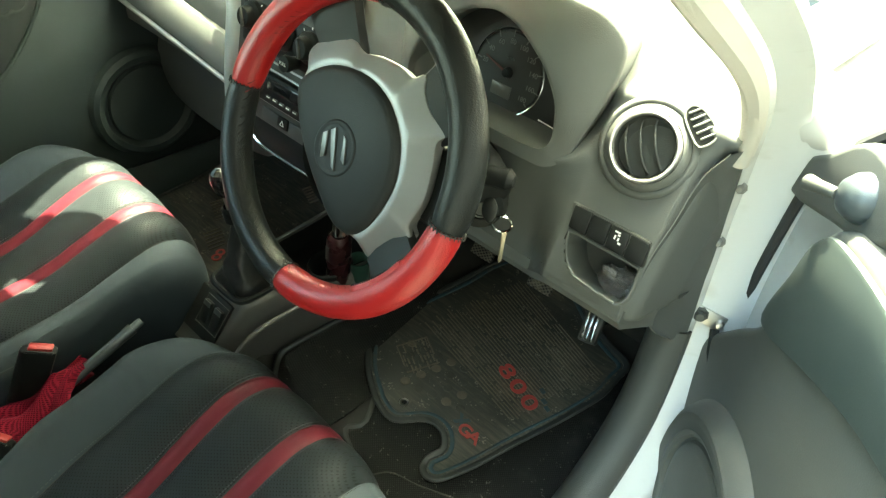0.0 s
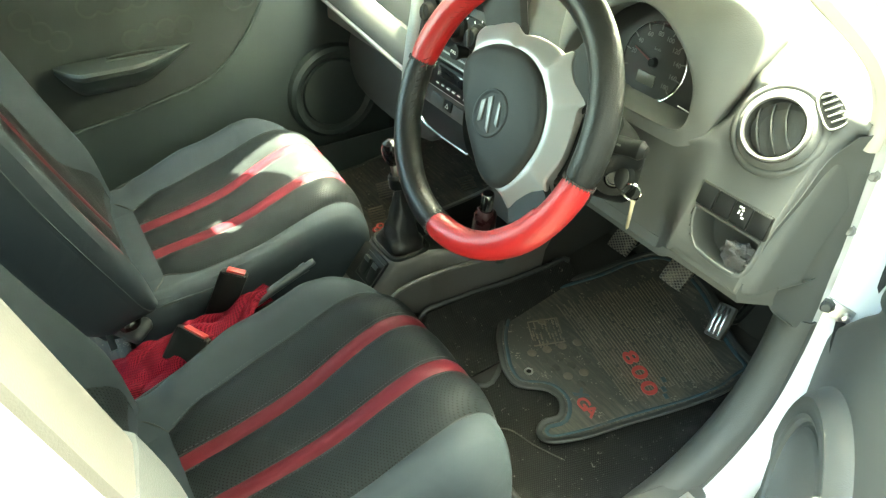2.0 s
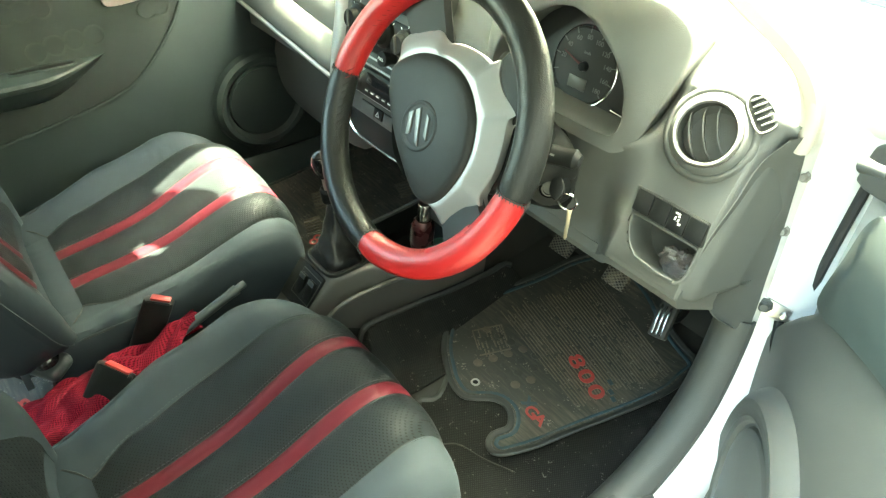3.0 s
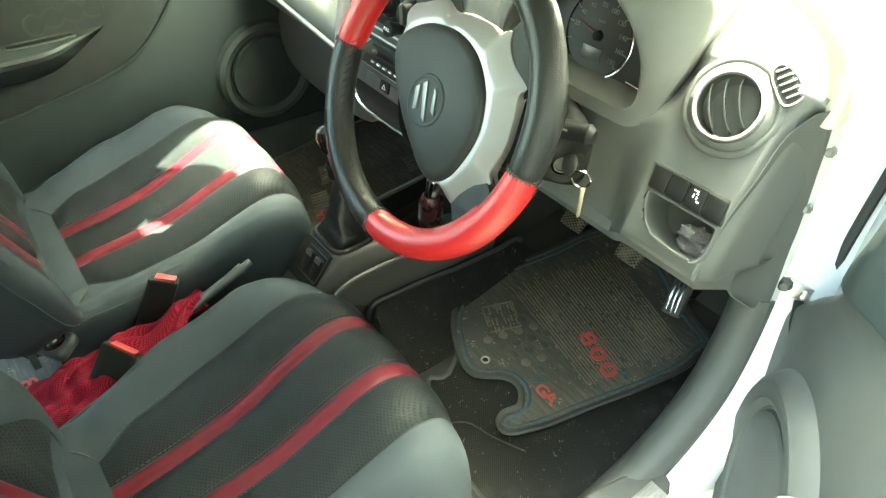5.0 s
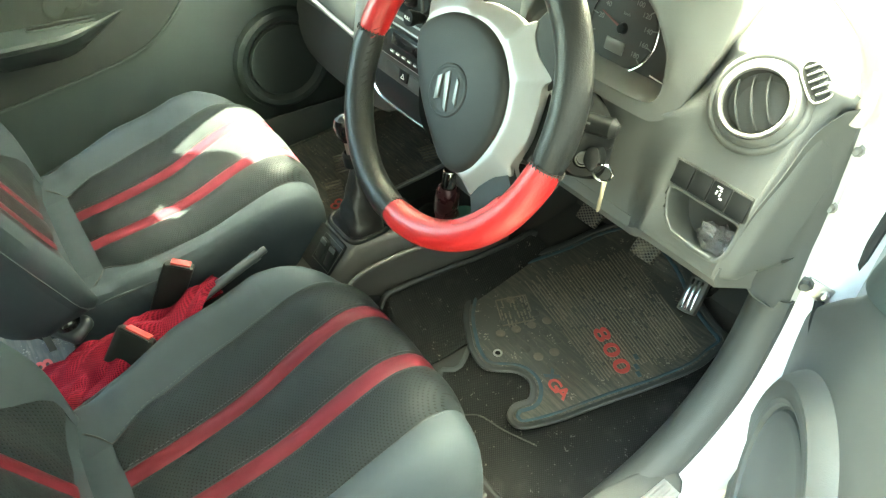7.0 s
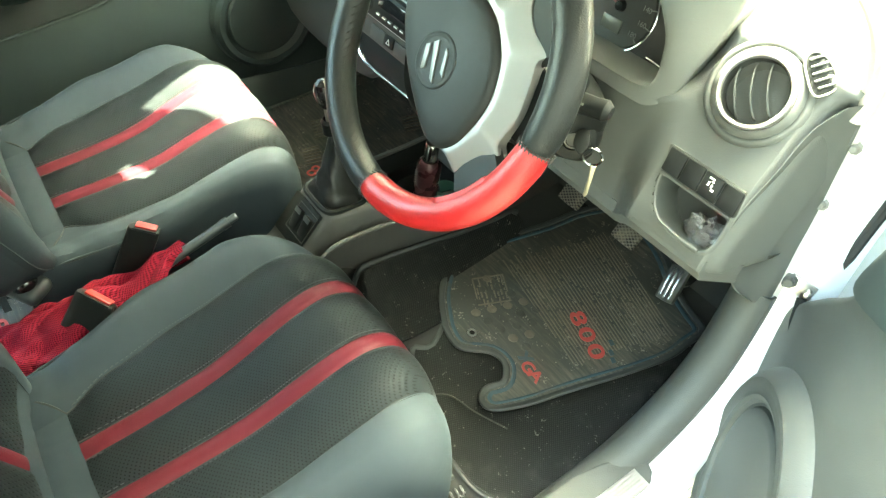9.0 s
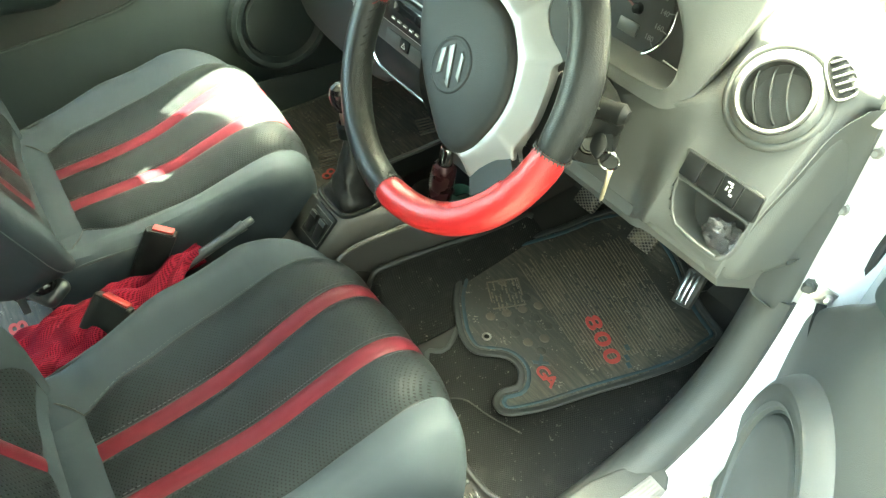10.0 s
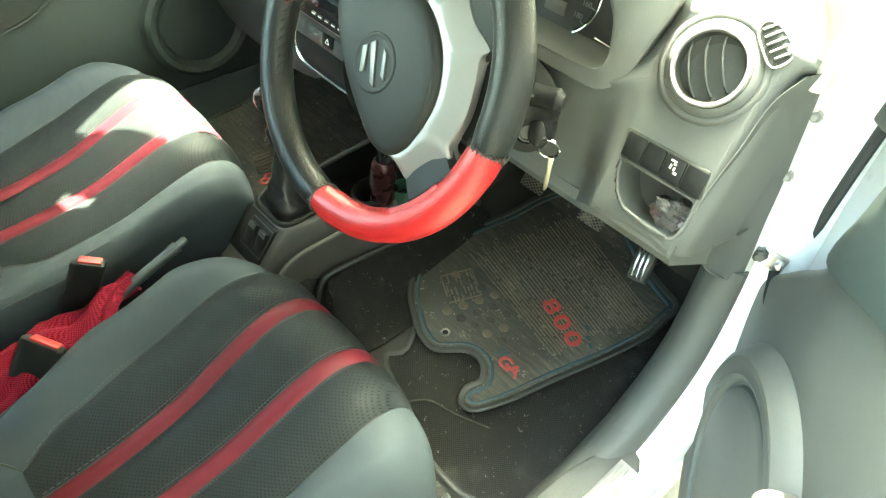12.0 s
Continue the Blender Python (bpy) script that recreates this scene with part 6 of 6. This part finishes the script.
for side in (-1, 1):
    part("tray_wall", thick(skin([[V(e - side * 0.0168, y, z - 0.003), V(e - side * 0.0185, y, z - d + 0.003)] for y, e, z, d in ((r[0], r[1] if side < 0 else r[2], r[3], r[4]) for r in ROWS[6:11])]), 0.0015), BLACK, cons)
sm = axes((-0.024, -0.035, 0.458), (1, 0, 0), (0.12, 0.62, 0.77))
sp = part("switch_plate", box((0.092, 0.086, 0.008), sm, 0.006), BLACK, cons, "black rear switch plate")
part("switch_well", tube([sm @ V(0.012 + a, 0.004 + b, 0.0035) for a, b in ((-0.031, -0.026), (0.031, -0.026), (0.031, 0.030), (-0.031, 0.030))], 0.0011, 5, True), DASH_DARK, sp)
for dx in (-0.004, 0.028):
    rocker = part("window_switch", box((0.023, 0.044, 0.009), sm @ pose(dx, 0.004, 0.004, 12, 0, 0), 0.003), BLACK, sp, "black rocker switch")
    part("switch_lip", box((0.019, 0.010, 0.002), sm @ pose(dx, 0.020, 0.0115, 12, 0, 0), 0.0008), LEVER, rocker)
part("side_rib", tube(spline([(0.062, -0.06, 0.40), (0.066, -0.01, 0.452), (0.075, 0.08, 0.468), (0.086, 0.16, 0.470), (0.104, 0.26, 0.470)], 5), 0.005, 8), CONSOLE, cons)
part("cup_holder", lathe([(0.040, 0.012), (0.043, 0.016), (0.046, 0.012), (0.043, 0.0), (0.038, -0.04)], 28, Matrix.Translation((0.052, 0.182, 0.492)) @ Matrix.Diagonal((0.85, 1, 1, 1)), False), BLACK, cons)

lever = thing("gear_lever", (-0.018, 0.03, 0.50), "black gear lever with creased leather boot", "gear lever")
rows = []
for k, (s, z, dx, dy) in enumerate(((1.0, 0.502, 0, 0), (0.96, 0.510, 0, 0), (0.80, 0.524, 0, 0.002), (0.72, 0.530, -0.002, 0.006), (0.66, 0.545, -0.004, 0.010), (0.55, 0.553, -0.007, 0.014), (0.50, 0.572, -0.010, 0.020), (0.36, 0.588, -0.014, 0.026), (0.30, 0.606, -0.016, 0.030), (0.22, 0.620, -0.018, 0.034))):
    rows.append([V(-0.014 + dx + 0.045 * s * math.copysign(abs(math.cos(a)) ** 0.5, math.cos(a)) * (1 + 0.13 * math.sin(3 * a + 1.3 * k)), 0.040 + dy * 0.4 + 0.042 * s * math.copysign(abs(math.sin(a)) ** 0.5, math.sin(a)) * (1 + 0.13 * math.cos(3 * a + 1.7 * k)), z) for a in np.linspace(0, 2 * math.pi, 32, endpoint=False)])
part("boot", skin(rows, True, True), LEATHER, lever, "creased black leather boot", 1.2)
part("boot_frame", tube([V(-0.014 + 0.050 * math.copysign(abs(math.cos(a)) ** 0.45, math.cos(a)), 0.040 + 0.045 * math.copysign(abs(math.sin(a)) ** 0.45, math.sin(a)), 0.5035) for a in np.linspace(0, 2 * math.pi, 40, endpoint=False)], 0.0055, 8, True), BLACK, lever, "black boot ring")
part("shaft", tube([(-0.034, 0.052, 0.600), (-0.040, 0.047, 0.640), (-0.044, 0.043, 0.675)], 0.007, 10), STEEL, lever)
part("knob", lathe([(0.008, 0.0), (0.014, 0.008), (0.018, 0.020), (0.020, 0.036), (0.016, 0.049), (0.006, 0.055), (0.0, 0.055)], 24, axes((-0.044, 0.043, 0.672), (1, 0, 0.0), (0, 1, 0.1))), GLOSS, lever, "glossy black knob")
part("collar", lathe([(0.012, -0.010), (0.0165, -0.006), (0.0165, 0.018), (0.012, 0.024)], 20, axes((-0.038, 0.048, 0.630), (1, 0, 0.0), (0, 1, 0.15)), False), BLACK, lever)

brake = thing("handbrake", (0.012, -0.35, 0.42), "grey handbrake lever with push button between seats", "handbrake")
part("grip", tube(spline([(0.012, -0.42, 0.43), (0.012, -0.36, 0.47), (0.012, -0.28, 0.507), (0.012, -0.185, 0.545)], 5), [0.0085] * 16, 14), LEVER, brake)
part("collar", tube([(0.012, -0.188, 0.5437), (0.012, -0.176, 0.5485)], 0.0094, 14), LEVER, brake)
part("button", tube([(0.012, -0.178, 0.5475), (0.012, -0.164, 0.553), (0.012, -0.160, 0.5545)], [0.0065, 0.0070, 0.0055], 12), LEVER, brake)


def buckle(base, tip, side, wide, label):
    b = thing("seat_belt_buckle", base, label, "belt buckle", "front belt buckles")
    z = (Vector(tip) - Vector(base))
    ln = z.length
    m = axes(base, Vector(side), z.normalized().cross(Vector(side)), z)
    body = part("housing", prism([p.xy for p in spline([(-wide, -0.010, 0), (wide - 0.004, -0.010, 0), (wide, 0.0, 0), (wide - 0.004, 0.010, 0), (-wide, 0.010, 0)], 4, True)], ln, m, 0.004), BLACK, b)
    part("press_button", box((1.5 * wide, 0.015, 0.006), m @ pose(0, 0.002, ln + 0.001), 0.002), REDBTN, body, "red release button")
    part("slot_edge", tube([m @ V(a, c, ln) for a, c in ((-wide + 0.002, -0.009), (wide - 0.004, -0.009))], 0.0022, 6), BLACK, body)
    part("strap", box((0.042, 0.003, 0.10), m @ pose(0, 0, -0.045), 0.001), SEAL, b)
    for k in range(3):
        part("worn_mark", box((0.004, 0.0006, 0.006), m @ pose(-0.006 + 0.006 * k, -0.0103, ln * 0.5), 0), PALEPRINT, body)
    return b


buckle((-0.052, -0.338, 0.445), (-0.036, -0.293, 0.550), (0.55, 0.80, -0.25), 0.022, "black belt buckle with red button beside passenger seat")
buckle((0.056, -0.470, 0.420), (0.049, -0.398, 0.522), (0.80, 0.55, -0.25), 0.028, "black belt buckle with red button tucked beside driver's seat")

# red cloth stuffed by the handbrake
LEFT = [(0.0, -0.020, 0.405), (0.12, -0.052, 0.405), (0.30, -0.078, 0.405), (0.45, -0.078, 0.415), (0.62, -0.062, 0.440), (0.80, -0.045, 0.462), (1.0, -0.018, 0.492)]
rows = []
for i in range(56):
    t = i / 55
    y = -0.605 + 0.350 * t
    lx, lz = lerp_table(LEFT, t)
    row = []
    for j in range(30):
        s = j / 29
        x = lx + (0.085 - 0.070 * smooth(0.75, 1.0, t) - lx) * s
        lift = 0.055 * math.sin(0.5 * math.pi * min(1, 1.5 * s)) * (1 - 0.55 * smooth(0.6, 1.0, t))
        fold = 0.004 * math.sin(15 * s + 7 * t + 1.5 * math.sin(9 * t)) * smooth(0, 0.15, s) + 0.026 * noise.noise(V(x * 15, y * 15, 0.3)) + 0.026 * abs(noise.noise(V(x * 30 + y * 14, y * 20, 1.7)))
        row.append(V(x + 0.006 * noise.noise(V(x * 18, y * 22, 4)), y + 0.012 * noise.noise(V(x * 20, y * 8, 5)), lz + lift + fold))
    rows.append(row)
solo("red_cloth", thick(skin(rows), 0.002), REDTEX, "crumpled bright red mesh cloth between the seats", "cloth")
rows = []
for i in range(12):
    t = i / 11
    rows.append([V(-0.008 + 0.014 * (1 + 0.4 * t) * math.cos(a) * (1 + 0.25 * math.sin(3 * a + 4 * t)), -0.290 + 0.040 * t + 0.004 * math.sin(5 * a), 0.488 + 0.018 * t + 0.013 * math.sin(a) * (1 + 0.3 * math.cos(4 * a + 3 * t))) for a in np.linspace(0, 2 * math.pi, 24, endpoint=False)])
part("cloth_tuft", skin(rows, True), REDTEX, bpy.data.objects["red_cloth"])

can = thing("spray_can", (0.073, 0.186, 0.470), "maroon spray can with chrome cap in cup holder", "spray can")
cm = Matrix.Translation((0.069, 0.186, 0.470)) @ pose(0, 0, 0, 2, 6, 0)
part("can_body", lathe([(0.0, 0.0), (0.0215, 0.0), (0.0228, 0.004), (0.0228, 0.062), (0.0220, 0.064), (0.0228, 0.066), (0.0228, 0.108), (0.0205, 0.116), (0.0150, 0.124)], 32, cm, False), MAROON, can)
part("cap", lathe([(0.0128, 0.122), (0.0128, 0.160), (0.0112, 0.163), (0.0, 0.163)], 28, cm, False), CHROME, can, "chrome cap")
for k in range(6):
    part("label_bar", box((0.009, 0.0008, 0.002), cm @ pose(-0.006, -0.0231, 0.070 + 0.006 * k, 0, 0, 0), 0), PALEPRINT, can)
solo("plastic_cup", lathe([(0.0, 0.0), (0.018, 0.0), (0.021, 0.04), (0.0225, 0.062), (0.020, 0.062), (0.017, 0.004), (0.0, 0.004)], 24, Matrix.Translation((0.088, 0.222, 0.455))), GREEN, "small green plastic pot beside the can", "pot")

# crumpled clear bag in the coin pocket
rows = []
for i in range(14):
    th = math.pi * (i + 0.5) / 14
    row = []
    for j in range(22):
        ph = 2 * math.pi * j / 22
        d = V(math.sin(th) * math.cos(ph), math.sin(th) * math.sin(ph), math.cos(th))
        r = 1 + 0.55 * noise.noise(d * 2.6 + V(3, 1, 2)) + 0.3 * noise.noise(d * 7)
        row.append(V(0.583, 0.222, 0.790) + V(d.x * 0.030 * r, d.y * 0.016 * r, d.z * 0.022 * r))
    rows.append(row)
solo("plastic_bag", skin(rows, True, True), BAG, "crumpled clear plastic bag stuffed in the pocket", "plastic bag")

# belt stalk housing on the rear floor between the seats
sb = thing("seat_hinge_cover", (-0.10, -0.50, 0.40), "grey bezel with glossy black dome over the seat hinge", "hinge cover")
hm = axes((-0.119, -0.482, 0.440), (0.78, 0.60, -0.15), (-0.55, 0.80, 0.20))
part("bezel", box((0.066, 0.052, 0.030), hm, 0.012, 4), LEVER, sb, "grey rounded bezel")
hb = part("dome", lathe([(0.0, 0.031), (0.009, 0.030), (0.016, 0.026), (0.0205, 0.019), (0.0215, 0.012)], 28, hm, False), GLOSS, sb, "glossy black dome")
for k in range(3):
    part("screw_slot", box((0.007, 0.0016, 0.001), hm @ pose(0.003, 0, 0.031, 0, 0, 60 * k), 0), STEEL, hb)
part("metal_edge", box((0.004, 0.012, 0.060), pose(-0.133, -0.522, 0.418), 0.001), STEEL, sb)
